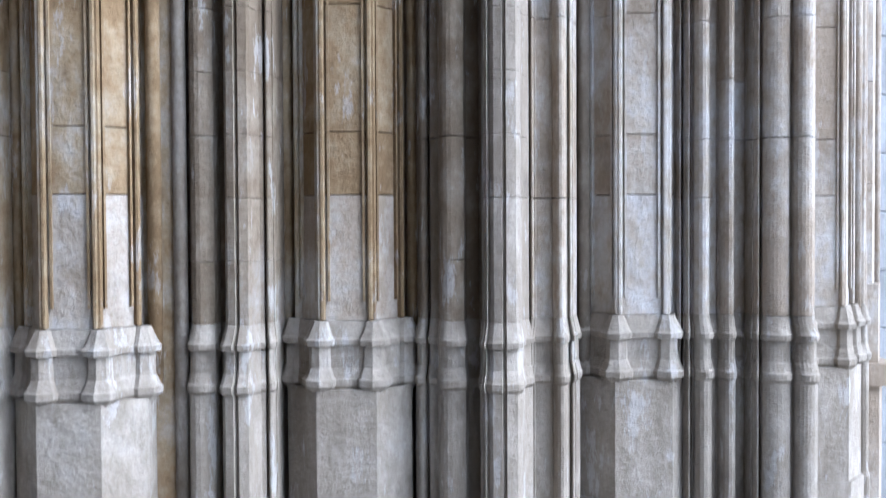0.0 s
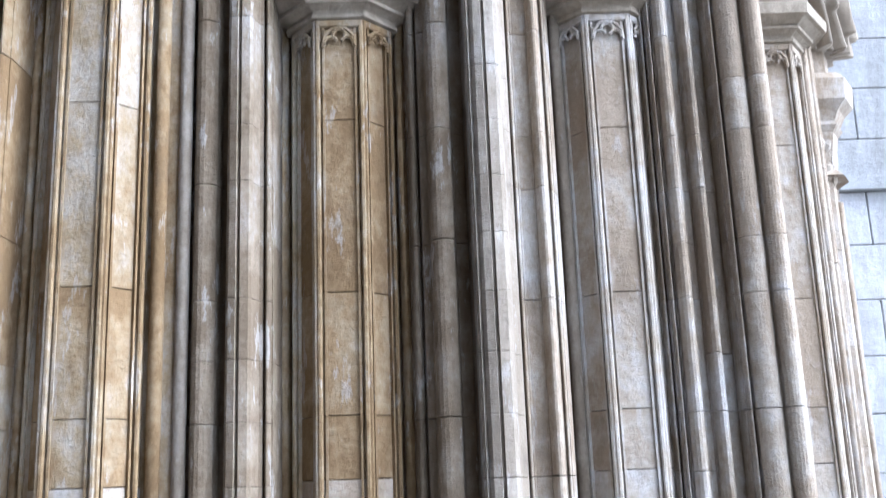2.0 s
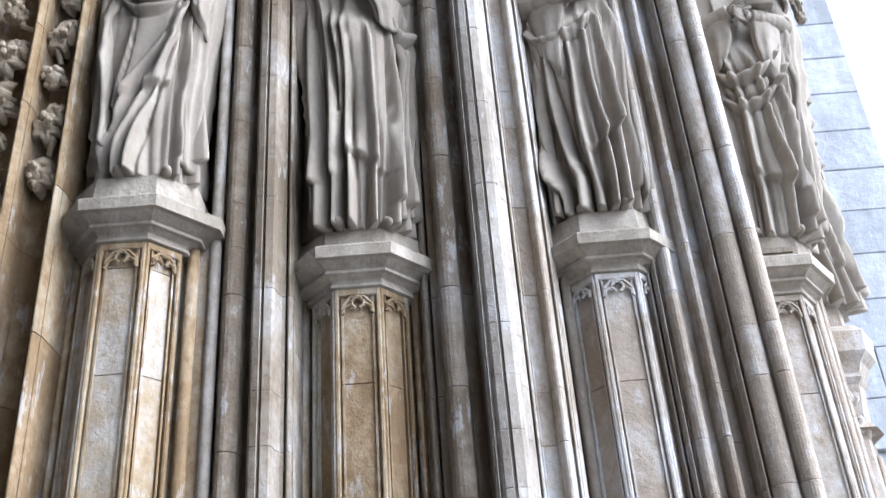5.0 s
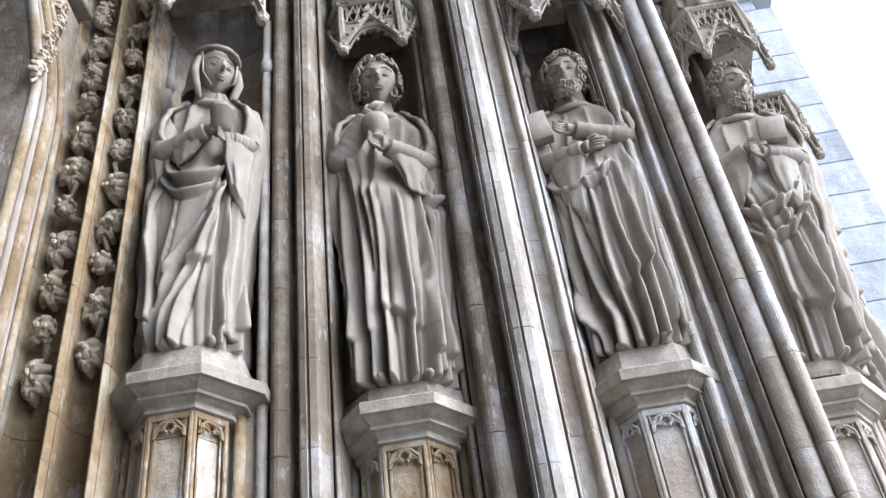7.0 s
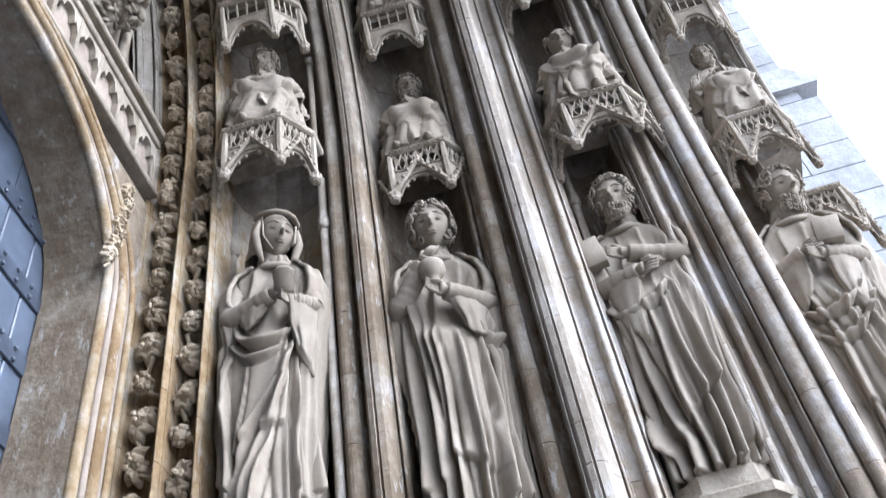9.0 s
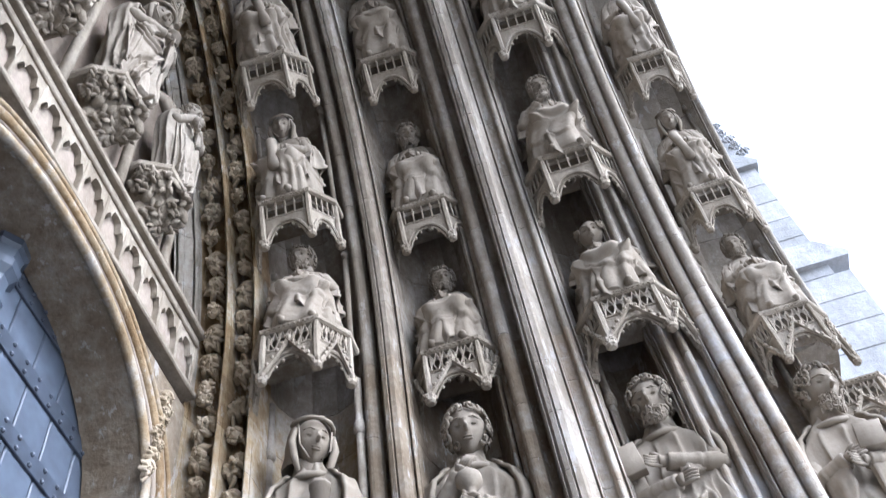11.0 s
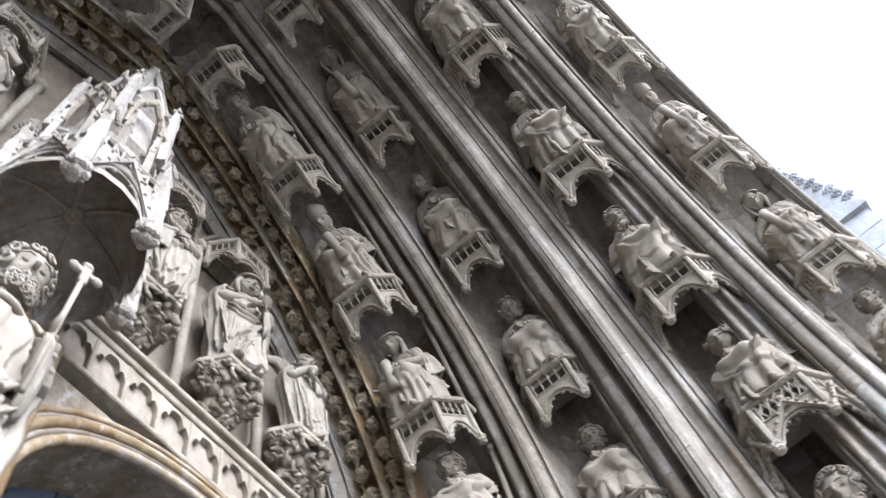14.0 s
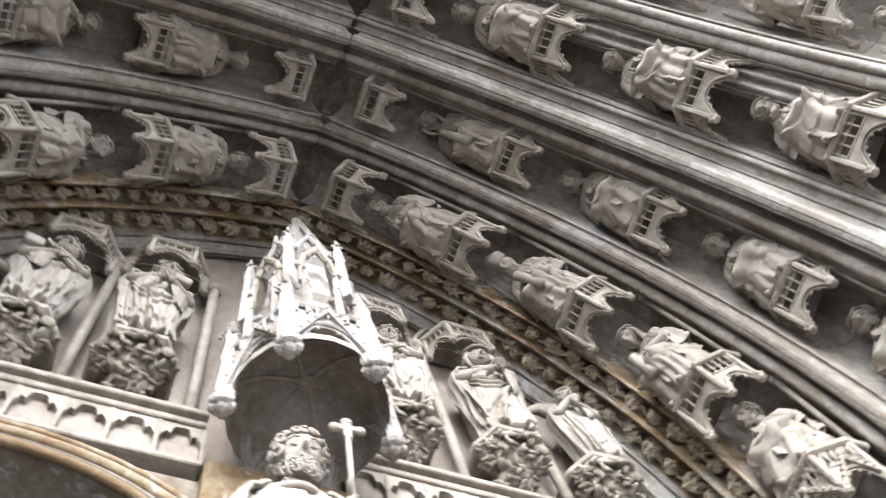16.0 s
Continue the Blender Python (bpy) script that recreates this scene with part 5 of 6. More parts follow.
bm = bmesh.new()
box(bm, DX0 - 0.2, -1.99, -4.5, 4.5, 5.97, 11.6)
tagged(part("wall_tympanum", bm, PLASTER), "plain stone back wall of the tympanum", "wall", kind="structure")
for side in (1, -1):
    y0, y1 = 0.36, 2.56
    op = [(side * y, z) for y, z in basket(y0, y1, 5.95, 1.04)]
    bm = bmesh.new()
    # front face as a strip between opening and surrounding rectangle
    def outer(p):
        y, z = p
        ay = abs(y)
        if z < 4.6:
            return (side * (3.3 if ay > 1.4 else 0.0), z)
        t = (ay - y0) / (y1 - y0)
        return (side * (3.3 * t), 6.0 if 0.02 < t < 0.98 else z)
    for xx in (DX1,):
        a = [bm.verts.new((xx, y, z)) for y, z in op]
        b = [bm.verts.new((xx, *outer(p))) for p in op]
        c = [bm.verts.new((-2.16, y, z)) for y, z in op]
        for i in range(len(op) - 1):
            bm.faces.new((a[i], a[i + 1], b[i + 1], b[i]))
            bm.faces.new((a[i], c[i], c[i + 1], a[i + 1]))
    w = tagged(part("wall_door", bm, BROWN), "ochre stone door wall with a rounded opening and deep reveal", "wall", kind="structure")
    # mouldings round the opening
    for off, xx, r, mat in ((0.022, DX1 + 0.00, 0.028, OCHRE), (0.075, DX1 + 0.012, 0.018, PLASTER), (0.118, DX1 + 0.026, 0.030, OCHRE), (0.165, DX1 + 0.03, 0.014, PLASTER), (0.20, DX1 + 0.04, 0.018, OCHRE)):
        pts = []
        for y, z in basket(y0 - off, y1 + off, 5.95 + off * 0.55, 1.04 + off):
            pts.append((xx, side * y, z))
        bm = bmesh.new()
        tube(bm, pts, r, 10)
        part("door_moulding", bm, mat, w, smooth=True)
    # carved spandrel leaves
    for k in range(7):
        put("carved_leaf", LEAVES[k % 6], CARVED, w, "", Matrix.Translation((DX1 + 0.03, side * (2.50 + 0.02 * (k % 3) + 0.03 * (k // 3)), 5.22 + 0.095 * k)) @ Euler((0, 0, radians(90))).to_matrix().to_4x4() @ Matrix.Scale(0.62, 4))
    # the door leaf: boards, straps with rivets, a painted post with capital
    d = thing("door", "blue-grey painted board door with riveted iron straps, closed", "door", None, "")
    y = y0 - 0.05
    while y < y1 + 0.05:
        bm = bmesh.new()
        yy = min(y + 0.235, y1 + 0.12)
        box(bm, -2.25, -2.17, min(side * (y + 0.004), side * (yy - 0.004)), max(side * (y + 0.004), side * (yy - 0.004)), 0.02, 6.0, 0.006)
        part("board", bm, DOORPAINT, d)
        y += 0.235
    RV = bmesh.new()
    ball(RV, (0, 0, 0), 0.014, 0.014, 0.014, 8)
    RVM = bpy.data.meshes.new("rivet")
    RV.to_mesh(RVM)
    RV.free()
    z = 1.0
    while z < 5.9:
        bm = bmesh.new()
        box(bm, -2.17, -2.155, min(side * y0, side * y1) - 0.05, max(side * y0, side * y1) + 0.05, z, z + 0.11, 0.003)
        st_ = part("strap", bm, IRON, d, "dark iron strap")
        if z > 3.0:
            for k in range(19):
                for zz in (z + 0.022, z + 0.088):
                    put("rivet", RVM, IRON, st_, "", pose(-2.154, side * (y0 + 0.03 + k * 0.115), zz))
        z += 0.40
    bm = bmesh.new()
    tube(bm, [(-2.20, side * 1.52, 0), (-2.20, side * 1.52, 5.55)], 0.07, 8)
    part("post", bm, DOORPAINT, d)
    bm = bmesh.new()
    lv = [(5.50, 0.075), (5.53, 0.10), (5.56, 0.10), (5.58, 0.078), (5.70, 0.085), (5.74, 0.12), (5.79, 0.125), (5.81, 0.10), (5.88, 0.115), (5.90, 0.135), (5.97, 0.135)]
    tube(bm, [(-2.20, side * 1.52, z) for z, r in lv], [r for z, r in lv], 8)
    part("capital", bm, DOORPAINT, d)

# lintel: a band of panels with cusped heads between two mouldings
LZ0, LZ1, LX = 6.06, 6.66, -1.80
for side, y0, y1 in ((1, 0.30, 2.84), (-1, 0.46, 2.84)):
    L = tagged(new("lintel"), "pale stone lintel with a row of cusped blind panels", "lintel", kind="structure")
    bm = bmesh.new()
    box(bm, DX1 - 0.05, LX - 0.06, min(side * y0, side * y1), max(side * y0, side * y1), LZ0 + 0.06, LZ1 - 0.06)
    part("field", bm, PLASTER, L)
    for z0, z1, pr in ((LZ0, LZ0 + 0.045, 0.05), (LZ0 + 0.045, LZ0 + 0.09, 0.02), (LZ1 - 0.11, LZ1 - 0.05, 0.02), (LZ1 - 0.05, LZ1, 0.06)):
        bm = bmesh.new()
        box(bm, DX1 - 0.04, LX + pr - 0.02, min(side * y0, side * y1), max(side * y0, side * y1), z0 + 0.001, z1, 0.008)
        part("moulding", bm, CARVED, L)
    n = 11 if side > 0 else 10
    for i in range(n + 1):
        y = side * (y0 + (y1 - y0) * i / n)
        bm = bmesh.new()
        box(bm, LX - 0.07, LX - 0.015, y - 0.014, y + 0.014, LZ0 + 0.09, LZ1 - 0.10, 0.005)
        part("mullion", bm, CARVED, L)
        if i < n:
            wd = (y1 - y0) / n
            yc = y + side * wd / 2
            bm = bmesh.new()
            zt = LZ1 - 0.11
            cols = []
            for c in range(33):                          # a plate cut to a cusped arch
                t = -1 + c / 16
                deep = 0.035 + 0.17 * abs(t) ** 2.4 + 0.060 * math.exp(-((abs(t) - 0.50) / 0.10) ** 2)
                yy = yc + t * wd * 0.48
                cols.append([bm.verts.new((xx, yy, zz)) for xx in (LX - 0.02, LX - 0.058) for zz in (zt + 0.004, zt - deep)])
            for p, r in zip(cols, cols[1:]):
                bm.faces.new((p[0], r[0], r[1], p[1])), bm.faces.new((p[1], r[1], r[3], p[3])), bm.faces.new((p[3], r[3], r[2], p[2]))
            part("cusped_head", bm, CARVED, L)

# tympanum: statues on carved brackets under canopies, slim columns between
def bracket(w, seed):
    rng = random.Random(seed)
    e = thing("statue_bracket", "carved stone bracket with worn leaf scrolls", "bracket", None, "brackets of the tympanum")
    bm = bmesh.new()
    loft(bm, [(z, hexloop(w * 0.28 + o * 0.6, w * 0.22, 0.17, -o, 0.34)) for z, o in ((-0.07, 0.0), (-0.05, 0.03), (-0.015, 0.035), (0.0, 0.025))])
    part("shelf", bm, CARVED, e)
    bm = bmesh.new()
    tube(bm, [(0, 0.17, -0.06), (0, 0.18, -0.16), (0, 0.22, -0.26), (0, 0.27, -0.34)], [w * 0.37, w * 0.30, w * 0.16, 0.03], 14)
    for k in range(110):
        t = rng.random()
        a = rng.uniform(-1.5, 1.5)
        r = w * (0.50 - 0.34 * t)
        mm = Matrix.Translation((r * math.sin(a), 0.17 + 0.10 * t - r * math.cos(a) * 0.9, -0.08 - 0.24 * t)) @ Euler((rng.uniform(0, 3), rng.uniform(0, 3), rng.uniform(0, 3))).to_matrix().to_4x4()
        ball(bm, (0, 0, 0), 0.066, 0.018, 0.036, 7, mm)
    part("leaf_scroll", bm, CARVED, e, smooth=True)
    return e


TY = pose(0, 0, 0, 0, 0, 90)            # a thing's front (-y) turned to the street (+x)
BR = bracket(0.46, 4)
TFIG = [figure("statue", 51, 1.36, "curls", True, "book", 0.0, PALE), figure("statue", 62, 1.36, "veil", False, "jar", 0.0, PALE), figure("statue", 73, 1.30, "curls", True, "low", 0.0, PALE), figure("statue", 88, 1.10, "curls", False, "cup", 0.0, PALE)]
first = True
for y, i, z, cz in ((0.70, 2, 7.24, 9.20), (1.42, 1, 7.24, 9.12), (2.06, 3, 7.20, 0), (-0.93, 0, 7.24, 9.20), (-1.60, 2, 7.24, 9.08), (-2.15, 3, 7.20, 0)):
    m = Matrix.Translation((-1.66, y, z)) @ TY
    if first:
        BR.matrix_basis = m
        first = False
    else:
        copy_thing(BR, m)
    s = put("statue", TFIG[i], STATUE, m=m @ pose(0, 0.08, 0.0, 0, 0, -10 if y > 0 else 10) @ Matrix.Diagonal((1.32 if i < 3 else 1.2, 1.25, 1, 1)))
    tagged(s, ["draped stone statue of a bearded man with a book", "draped stone statue of a hooded woman", "draped stone statue of a bearded man", "small stone statue of an angel with a book"][i], "statue", "statues of the tympanum")
    if cz:
        copy_thing(SMALL, Matrix.Translation((-1.62, y, cz + 0.06)) @ TY)
    if i == 3:                                           # the angel's spread wing against the wall
        bm = bmesh.new()
        sg = 1 if y > 0 else -1
        for k in range(7):
            a = radians(20 + 14 * k)
            tube(bm, [(-1.78, y - sg * 0.10, z + 0.80), (-1.76, y - sg * (0.10 + 0.16 * math.cos(a)), z + 0.80 + 0.14 * math.sin(a)), (-1.80, y - sg * (0.12 + 0.34 * math.cos(a)), z + 0.62 + 0.26 * math.sin(a))], [0.03, 0.04, 0.015], 6)
        tagged(part("stone_wing", bm, STATUE, smooth=True), "spread carved stone wing behind an angel statue", "ornament")
for y in (0.42, 1.07, 1.76, 2.36, -0.56, -1.27, -1.90, -2.4):
    bm = bmesh.new()
    h = 9.0 if abs(y) < 1.5 else (8.3 if abs(y) < 2 else 7.6)
    tube(bm, [(-1.86, y, 6.62), (-1.86, y, h)], 0.036, 10)
    tube(bm, [(-1.86, y, h), (-1.86, y, h + 0.03), (-1.86, y, h + 0.10)], [0.036, 0.06, 0.05], 10)
    tagged(part("tympanum_column", bm, CARVED, smooth=True), "slim round stone column between tympanum statues", "column", "tympanum columns")
# blind tracery ribs above the canopies
for y in (0.70, 1.42, -0.93, -1.60):
    for q in (-1, 1):
        bm = bmesh.new()
        tube(bm, [(-1.93, y + q * 0.33, 9.0), (-1.92, y + q * 0.30, 9.4), (-1.92, y + q * 0.16, 9.75), (-1.93, y, 9.98)], 0.026, 6)
        tagged(part("tracery_rib", bm, CARVED), "curved stone tracery rib on the tympanum wall", "ornament", "tracery ribs")

# ---- central pier with its statue and spired canopy ----
bm = bmesh.new()
box(bm, DX0, -1.72, -0.45, 0.34, 0, 6.05, 0.02)
box(bm, -1.74, -1.42, -0.30, 0.26, 0, 3.35, 0.03)
box(bm, -1.76, -1.12, -0.38, 0.34, 3.35, 3.58, 0.04)
tagged(part("central_pier", bm, OCHRE), "square stone pier between the two doors", "pillar", kind="structure")
s = put("statue", figure("statue", 94, 2.04, "curls", True, "cross", 0.0, PALE), PALE, m=pose(-1.44, -0.12, 3.60, 0, 0, 86))
tagged(s, "draped stone statue of a bearded man holding a cross", "statue")
C0 = Vector((-1.42, -0.04, 0))
e = thing("spired_canopy", "white carved stone canopy with ribbed vault, gables and pinnacled spire", "canopy", Matrix.Translation(C0))
N, RAD, PZ = 6, 0.42, 6.02
ang = [radians(60 * k + 30) for k in range(N)]
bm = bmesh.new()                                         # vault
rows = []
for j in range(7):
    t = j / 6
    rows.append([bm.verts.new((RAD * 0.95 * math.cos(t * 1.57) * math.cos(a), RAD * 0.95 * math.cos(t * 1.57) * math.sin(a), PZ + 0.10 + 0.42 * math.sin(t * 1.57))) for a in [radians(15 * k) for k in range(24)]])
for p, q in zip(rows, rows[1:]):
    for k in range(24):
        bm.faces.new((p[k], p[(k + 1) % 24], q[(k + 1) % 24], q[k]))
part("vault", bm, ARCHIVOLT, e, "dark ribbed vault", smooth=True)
for a in ang:
    bm = bmesh.new()
    tube(bm, [(RAD * 0.93 * math.cos(t * 1.57) * math.cos(a), RAD * 0.93 * math.cos(t * 1.57) * math.sin(a), PZ + 0.09 + 0.42 * math.sin(t * 1.57)) for t in [i / 8 for i in range(9)]], 0.013, 6)
    part("vault_rib", bm, CARVED, e)
bm = bmesh.new()
for k in range(8):
    ball(bm, (0.035 * math.cos(k * 0.785), 0.035 * math.sin(k * 0.785), PZ + 0.495), 0.022, 0.022, 0.016, 6)
tagged(part("boss", bm, CARVED, e), kind="stuff")
for k in range(N):
    a, b = ang[k], ang[(k + 1) % N]
    p, q = Vector((RAD * math.cos(a), RAD * math.sin(a), 0)), Vector((RAD * math.cos(b), RAD * math.sin(b), 0))
    d = (p - q).normalized()
    nrm = Vector((-d.y, d.x, 0))
    c = (p + q) / 2
    m = Matrix(((d.x, nrm.x, 0, c.x), (d.y, nrm.y, 0, c.y), (0, 0, 1, 0), (0, 0, 0, 1)))
    if nrm.dot(c) > 0:
        m = Matrix(((-d.x, -nrm.x, 0, c.x), (-d.y, -nrm.y, 0, c.y), (0, 0, 1, 0), (0, 0, 0, 1)))
    face = arch_face(e, (p - q).length, PZ - 0.02, PZ + 0.56, m, 0.04, True, CHALK)
    for i in range(7):
        x = (i - 3) * 0.055
        bm = bmesh.new()
        tube(bm, [m @ Vector((x, -0.01, PZ + 0.5)), m @ Vector((x, -0.01, PZ + 0.62))], 0.008, 5)
        part("frieze_bar", bm, CHALK, face)
    bm = bmesh.new()
    tube(bm, [m @ Vector((-0.22, 0, PZ + 0.63)), m @ Vector((0.22, 0, PZ + 0.63))], 0.022, 6)
    part("frieze_rail", bm, CHALK, face)
    bm = bmesh.new()                                     # corner pendant and pinnacle
    x, y = p.x, p.y
    for i in range(9):
        t = i * 0.698
        ball(bm, (x + 0.04 * math.cos(t), y + 0.04 * math.sin(t), PZ - 0.03 + 0.02 * (i % 2)), 0.032, 0.032, 0.038, 7)
    ball(bm, (x, y, PZ - 0.05), 0.04, 0.04, 0.04, 8)
    for (z0, s0), (z1, s1) in zip([(PZ, 0.05), (PZ + 0.05, 0.065), (PZ + 0.40, 0.05), (PZ + 0.44, 0.06), (PZ + 0.75, 0.04), (PZ + 0.79, 0.05)],
                                  [(PZ + 0.05, 0.065), (PZ + 0.40, 0.05), (PZ + 0.44, 0.06), (PZ + 0.75, 0.04), (PZ + 0.79, 0.05), (PZ + 1.15, 0.006)]):
        lo = [(x + s0 * math.cos(t), y + s0 * math.sin(t)) for t in (a + 0.785, a + 2.356, a + 3.927, a + 5.498)]
        hi = [(x + s1 * math.cos(t), y + s1 * math.sin(t)) for t in (a + 0.785, a + 2.356, a + 3.927, a + 5.498)]
        prism(bm, lo, z0, z1, hi)
    for i in range(5):
        for t in range(4):
            r = 0.055 * (1 - i / 6)
            ball(bm, (x + r * math.cos(a + t * 1.571), y + r * math.sin(a + t * 1.571), PZ + 0.84 + i * 0.06), 0.016, 0.016, 0.016, 5)
    part("pinnacle", bm, CHALK, e)
bm = bmesh.new()                                         # two-stage spire
for (z0, r0), (z1, r1) in zip([(6.60, 0.33), (7.15, 0.30), (7.20, 0.34), (7.24, 0.26), (8.2, 0.22), (8.24, 0.27), (8.30, 0.20)], [(7.15, 0.30), (7.20, 0.34), (7.24, 0.26), (8.2, 0.22), (8.24, 0.27), (8.30, 0.20), (10.0, 0.03)]):
    prism(bm, [(r0 * math.cos(a), r0 * math.sin(a)) for a in ang], z0, z1, [(r1 * math.cos(a), r1 * math.sin(a)) for a in ang])
for a in ang:
    for i in range(14):
        t = i / 14
        r = 0.23 * (1 - t) + 0.03
        ball(bm, (r * math.cos(a), r * math.sin(a), 8.35 + 1.65 * t), 0.042, 0.042, 0.034, 6)
ball(bm, (0, 0, 10.15), 0.05, 0.05, 0.07, 8)
part("spire", bm, CHALK, e)
for k in range(N):                                       # upper lantern gables and pinnacles
    a = ang[k]
    bm = bmesh.new()
    x, y = 0.35 * math.cos(a), 0.35 * math.sin(a)
    for (z0, s0), (z1, s1) in zip([(7.2, 0.045), (8.05, 0.035), (8.09, 0.045)], [(8.05, 0.035), (8.09, 0.045), (8.60, 0.004)]):
        prism(bm, [(x + s0 * math.cos(t), y + s0 * math.sin(t)) for t in (0, 1.571, 3.142, 4.712)], z0, z1, [(x + s1 * math.cos(t), y + s1 * math.sin(t)) for t in (0, 1.571, 3.142, 4.712)])
    for i in range(6):
        ball(bm, (x + 0.03 * math.cos(i * 2), y + 0.03 * math.sin(i * 2), 8.15 + i * 0.07), 0.018, 0.018, 0.018, 5)
    part("upper_pinnacle", bm, CHALK, e)
    bm = bmesh.new()
    am = a + radians(30)
    gx, gy = 0.32 * math.cos(am), 0.32 * math.sin(am)
    t = Vector((-math.sin(am), math.cos(am), 0))
    for q in (-1, 1):
        tube(bm, [Vector((gx, gy, 7.55)) + t * q * 0.12, Vector((gx, gy, 7.80)) + t * q * 0.09, Vector((gx * 1.05, gy * 1.05, 8.05))], 0.024, 6)
        tube(bm, [Vector((gx, gy, 7.25)) + t * q * 0.11, Vector((gx, gy, 7.60)) + t * q * 0.11], 0.020, 6)
        for c in range(5):
            p = Vector((gx, gy, 7.58)).lerp(Vector((gx * 1.05, gy * 1.05, 8.07)), c / 4) + t * q * 0.13 * (1 - c / 4)
            ball(bm, p, 0.024, 0.024, 0.022, 6)
    part("upper_gable", bm, CARVED, e)

for k in range(N):                                       # small gables round the foot of the tip
    am = ang[k] + radians(30)
    t = Vector((-math.sin(am), math.cos(am), 0))
    c = Vector((0.24 * math.cos(am), 0.24 * math.sin(am), 0))
    bm = bmesh.new()
    for q in (-1, 1):
        tube(bm, [c + t * q * 0.11 + Vector((0, 0, 8.28)), c + t * q * 0.07 + Vector((0, 0, 8.50)), c * 0.95 + Vector((0, 0, 8.78))], 0.020, 6)
    for i in range(4):
        ball(bm, c + Vector((0, 0, 8.80 + 0.05 * i)), 0.026 - 0.004 * i, 0.026 - 0.004 * i, 0.030, 6)
    part("tip_gable", bm, CHALK, e)
for k in range(12):                                      # ring of slim lower pinnacles and flying bars
    a = radians(30 * k + 15)
    x, y = 0.36 * math.cos(a), 0.36 * math.sin(a)
    bm = bmesh.new()
    sq = lambda s: [(x + s * math.cos(t), y + s * math.sin(t)) for t in (a, a + 1.571, a + 3.142, a + 4.712)]
    loft(bm, [(6.58, sq(0.030)), (7.05, sq(0.026)), (7.07, sq(0.038)), (7.10, sq(0.028)), (7.55, sq(0.004))])
    part("slim_pinnacle", bm, CHALK, e)
    bm = bmesh.new()
    tube(bm, [(x, y, 7.0), (x * 0.8, y * 0.8, 7.18), (x * 0.55, y * 0.55, 7.26)], 0.013, 6)
    part("flying_bar", bm, CHALK, e)
    for i in range(4):
        put("crocket", CUSPM, CHALK, e, "", Matrix.Translation((x + 0.02 * math.cos(i * 1.9), y + 0.02 * math.sin(i * 1.9), 7.15 + 0.09 * i)))

# ---- outer pier with its statue, buttress ----
e = thing("outer_statue_pier", "pale limestone wall shaft with leaf capital carrying a statue", "pillar", pose(1.865, 4.26, 0) @ Matrix.Diagonal((0.66, 0.8, 1.012, 1)))
bm = bmesh.new()
prism(bm, hexloop(0.11, 0.09, 0.14, 0.04, 0.5), 0, 0.85), prism(bm, hexloop(0.14, 0.09, 0.14, 0.0, 0.5), 0.85, 0.95), prism(bm, hexloop(0.10, 0.08, 0.13, 0.04, 0.5), 0.95, 1.3)
part("base", bm, GREY, e)
for z in (1.3, 1.75, 2.2, 2.65):
    bm = bmesh.new()
    prism(bm, hexloop(0.07, 0.08, 0.12, 0.07, 0.5), z, z + (0.447 if z < 2.5 else 0.36))
    part("shaft_stone", bm, GREY, e)
for q in (-1, 1):
    bm = bmesh.new()
    tube(bm, [(q * 0.16, 0.20, 0.9), (q * 0.16, 0.20, 2.9)], 0.03, 8)
    part("side_shaft", bm, GREY, e, smooth=True)
bm = bmesh.new()
lv = [(3.0, 0.06), (3.05, 0.0), (3.22, 0.03), (3.25, 0.06), (3.27, 0.05), (3.32, 0.08), (3.36, 0.13), (3.46, 0.14), (3.50, 0.10)]
loft(bm, [(z, hexloop(0.08 + o * 0.7, 0.09 + o * 0.5, 0.13 + o * 0.5, 0.07 - o, 0.5)) for z, o in lv])
part("capital", bm, GREY, e)
bm = bmesh.new()
rng = random.Random(6)
for k in range(34):
    a = rng.uniform(-1.6, 1.6)
    ball(bm, (0, 0, 0), 0.04, 0.02, 0.05, 7, Matrix.Translation((0.15 * math.sin(a), 0.20 - 0.15 * math.cos(a), rng.uniform(3.0, 3.22))) @ Euler((rng.uniform(-.6, .6), rng.uniform(-.6, .6), a)).to_matrix().to_4x4())
part("capital_leaves", bm, GREY, e)
bm = bmesh.new()
prism(bm, hexloop(0.10, 0.09, 0.13, 0.03, 0.5), 3.50, 3.63)
part("statue_block", bm, GREY, e)
s = put("statue", figure("statue", 45, 2.0, "curls", True, "book", 0.6), STATUE, m=pose(1.875, 4.42, 3.67, 0, 0, 20))
tagged(s, "draped stone statue on the outer wall shaft", "statue", "large statues of the jamb")
copy_thing(BIG, pose(2.02, 4.24, 6.15))
bm = bmesh.new()
box(bm, 1.60, 1.74, 4.09, 8.4, 0, 6.14)
box(bm, 1.60, 2.14, 4.80, 8.4, 0, 10.2)
facade = tagged(part("wall_facade", bm, GREY), "pale limestone facade beside the porch", "wall", kind="structure")

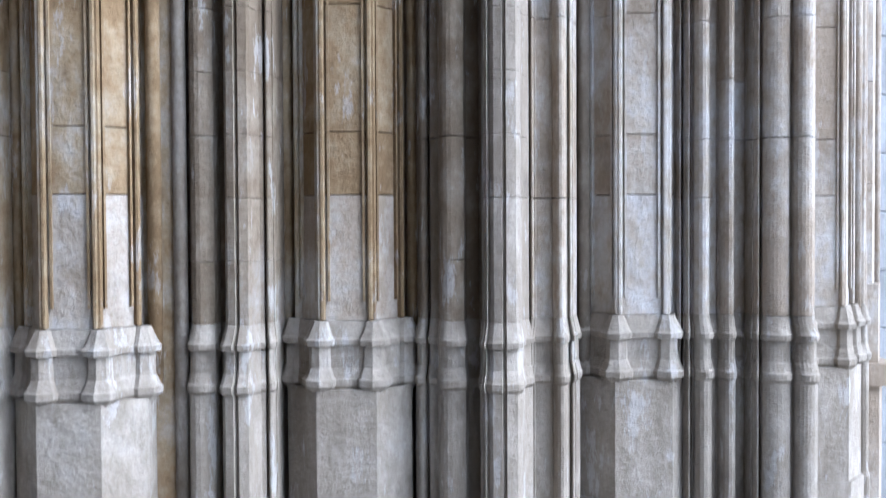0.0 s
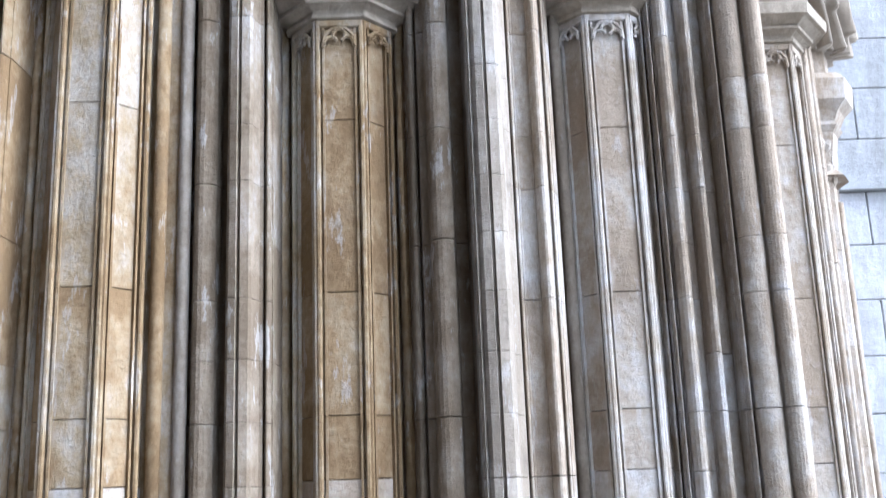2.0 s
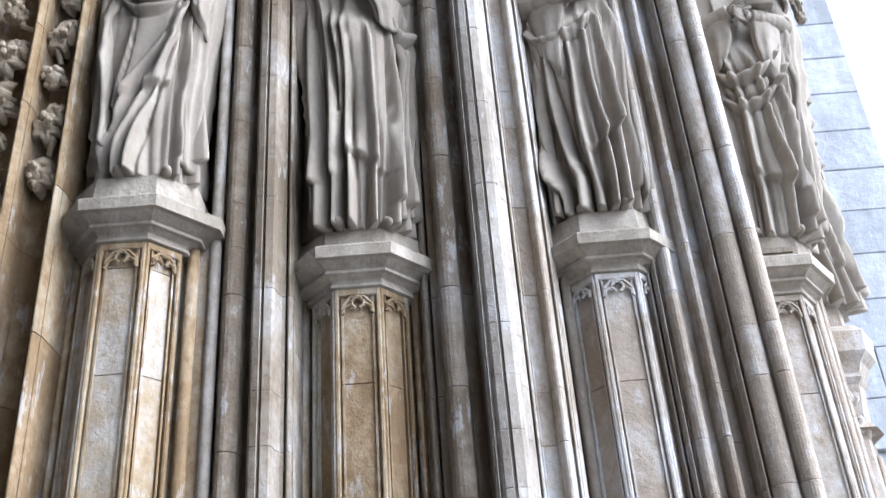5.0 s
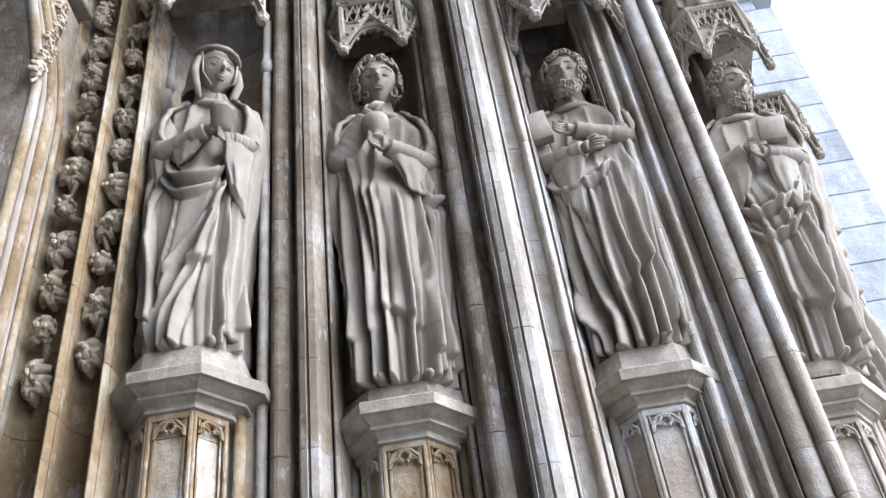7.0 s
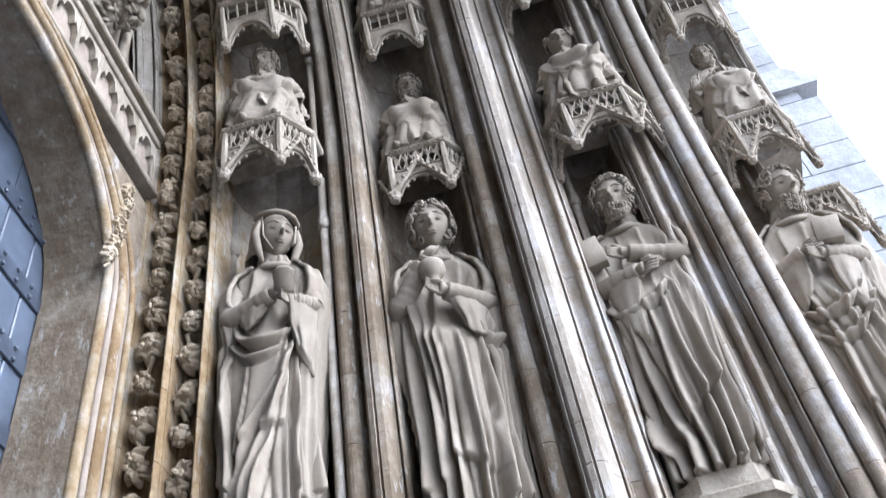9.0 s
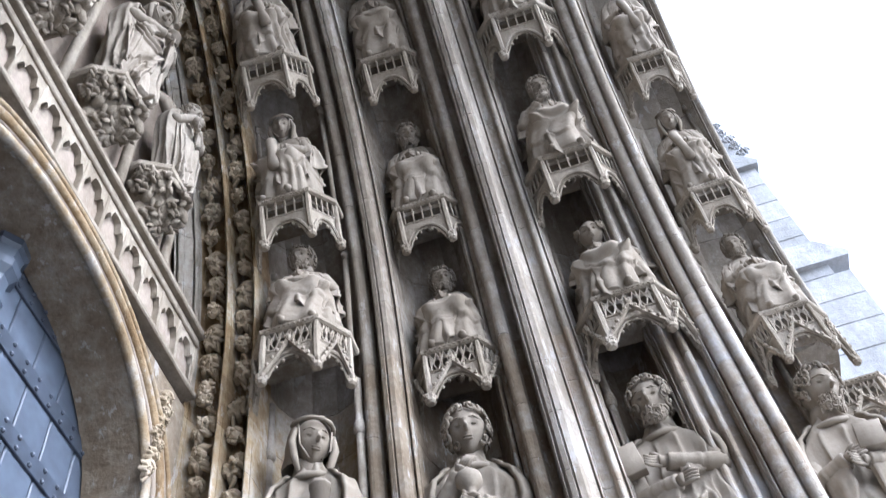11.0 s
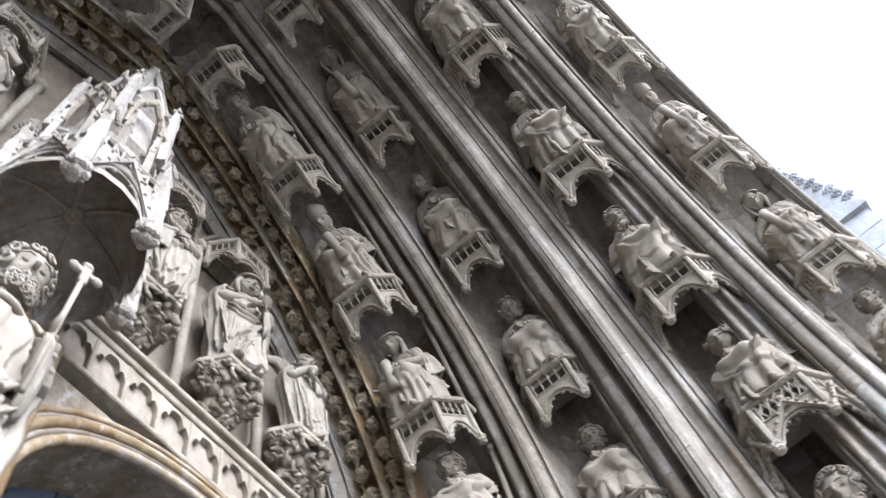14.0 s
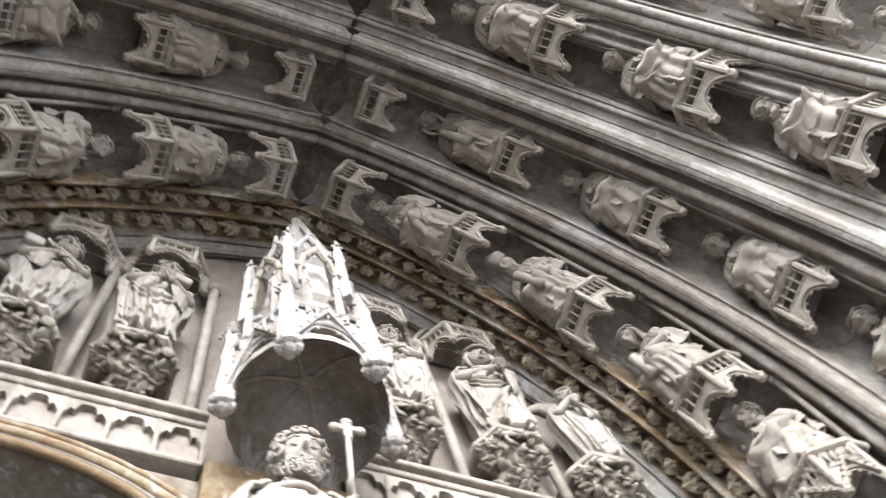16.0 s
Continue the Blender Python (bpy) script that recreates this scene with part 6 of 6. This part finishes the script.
but = thing("buttress", "pale grey ashlar buttress with sloped weathering caps", "buttress")
BX, BY0, BY1 = 3.06, 5.50, 7.6
rng = random.Random(9)
SB = {}
z, k = 0.0, 0
while z < 10.5:
    h = 0.33
    xm = BX if z < 8.5 else BX - 0.14
    cuts = [2.14, 2.60, xm] if k % 2 else [2.14, xm]
    for x0, x1 in zip(cuts, cuts[1:]):
        key = (round(x0, 2), round(x1, 2))
        if key not in SB:
            bm = bmesh.new()
            box(bm, x0 + 0.002, x1 - 0.002, BY0, BY1, 0.002, h - 0.002, 0.006)
            bmesh.ops.recalc_face_normals(bm, faces=bm.faces)
            me = bpy.data.meshes.new("ashlar")
            bm.to_mesh(me)
            bm.free()
            SB[key] = me
        put("ashlar_block", SB[key], ASHLAR, but, "", pose(0, 0, z))
    z, k = z + h, k + 1
for z, xm, h in ((3.30, BX + 0.04, 0.08), (8.72, BX + 0.05, 0.14), (10.56, BX - 0.10, 0.14)):
    bm = bmesh.new()
    loop = [(2.14, z), (xm, z), (xm + 0.02, z + h * 0.4), (xm - 0.2, z + h + 0.18), (2.14, z + h + 0.18)] if z > 4 else [(2.14, z), (xm, z), (xm + 0.02, z + 0.04), (xm - 0.04, z + 0.09), (2.14, z + 0.09)]
    a = [bm.verts.new((x, BY0 - 0.06, zz)) for x, zz in loop]
    b = [bm.verts.new((x, BY1, zz)) for x, zz in loop]
    n = len(loop)
    for i in range(n):
        bm.faces.new((a[i], a[(i + 1) % n], b[(i + 1) % n], b[i]))
    bm.faces.new(a), bm.faces.new(b)
    part("weathering_cap", bm, ASHLAR, but)
KNOBS = [LEAVES[0].copy(), LEAVES[1].copy()]
for me in KNOBS:
    me.materials.clear()
bm = bmesh.new()                                         # steep gable of the top stage, with crockets along its edge
a = [bm.verts.new((x, BY0 + 0.02, z)) for x, z in ((2.14, 10.78), (2.92, 10.78), (2.70, 12.3), (2.14, 12.9))]
b = [bm.verts.new((x, BY1 - 0.3, z)) for x, z in ((2.14, 10.78), (2.92, 10.78), (2.70, 12.3), (2.14, 12.9))]
for i in range(4):
    bm.faces.new((a[i], a[(i + 1) % 4], b[(i + 1) % 4], b[i]))
bm.faces.new(a), bm.faces.new(b)
part("gable", bm, ASHLAR, but)
for i in range(9):
    t = i / 8
    put("crocket", KNOBS[i % 2], ASHLAR, but, "", pose(2.93 - 0.21 * t, BY0 + 0.03, 10.95 + 1.3 * t, 0, 35, 0) @ Matrix.Scale(0.85, 4))

# ---- stones of the jamb and of the arch ----
def based(name, pts):
    """The moulded base of one strip of the jamb: plinth, roll, hollow, roll."""
    xc = (pts[0][0] + pts[-1][0]) / 2
    hw = max(0.02, (pts[-1][0] - pts[0][0]) / 2)
    back = max(p[1] for p in pts) + BACK
    ym = max(p[1] for p in pts)
    lv = [(0.0, 0.032), (0.60, 0.032), (0.62, 0.022)] + [(1.05, 0.022), (1.062, 0.036), (1.082, 0.038), (1.090, 0.030), (1.112, 0.020), (1.122, 0.014), (1.192, 0.012), (1.196, 0.030), (1.214, 0.034), (1.222, 0.026), (1.250, 0.012), (1.275, 0.0)]
    verts, faces = [], []
    n = len(pts) + 2
    for z, o in lv:
        for x, y in pts:
            verts.append((xc + (x - xc) * (1 + 0.4 * o / hw), y - o, z))
        verts += [(pts[-1][0], back, z), (pts[0][0], back, z)]
    for j in range(len(lv) - 1):
        for i in range(n):
            faces.append((j * n + i, j * n + (i + 1) % n, (j + 1) * n + (i + 1) % n, (j + 1) * n + i))
    faces.append(tuple(range(n))), faces.append(tuple(range((len(lv) - 1) * n, len(lv) * n)))
    return mesh_of(name, verts, faces)


rng = random.Random(77)
COURSE = 0.2031
for nm, mat, pts in STRIPS:
    put("base_stone", based("base_stone", pts), RIDGE, jamb_right)
    meshes = {h: swept("jamb_stone", pts, -SPRING + 1.275, -SPRING + 1.275 + COURSE * h, 1) for h in (1, 2, 3)}
    i = 0
    while i < 24:
        h = min(rng.choice((1, 1, 2, 2, 3)), 24 - i)
        put("jamb_stone", meshes[h], mat, jamb_right, "", Matrix.Translation((0, 0, COURSE * i)))
        i += h
    put("jamb_stone", swept("jamb_stone", pts, -SPRING, -0.003, 1, -1), mat, jamb_left)
    amat = OCHRE if nm.startswith(("rib", "hollow")) else RIDGE if mat in (GREY, RIDGE) or nm.startswith(("rib", "jamb", "hollow")) else ARCHIVOLT
    pts = ARCH_OUTER.get(nm, pts)
    t1 = end_angle(min(p[1] for p in pts))
    n = 12
    for side, par in ((1, arch_right), (-1, arch_left)):
        me = swept("arch_stone", pts, 0.001, t1 / n, 2, side)
        for k in range(n):
            put("arch_stone", me, amat, par, "", turned(t1 / n * k, side))
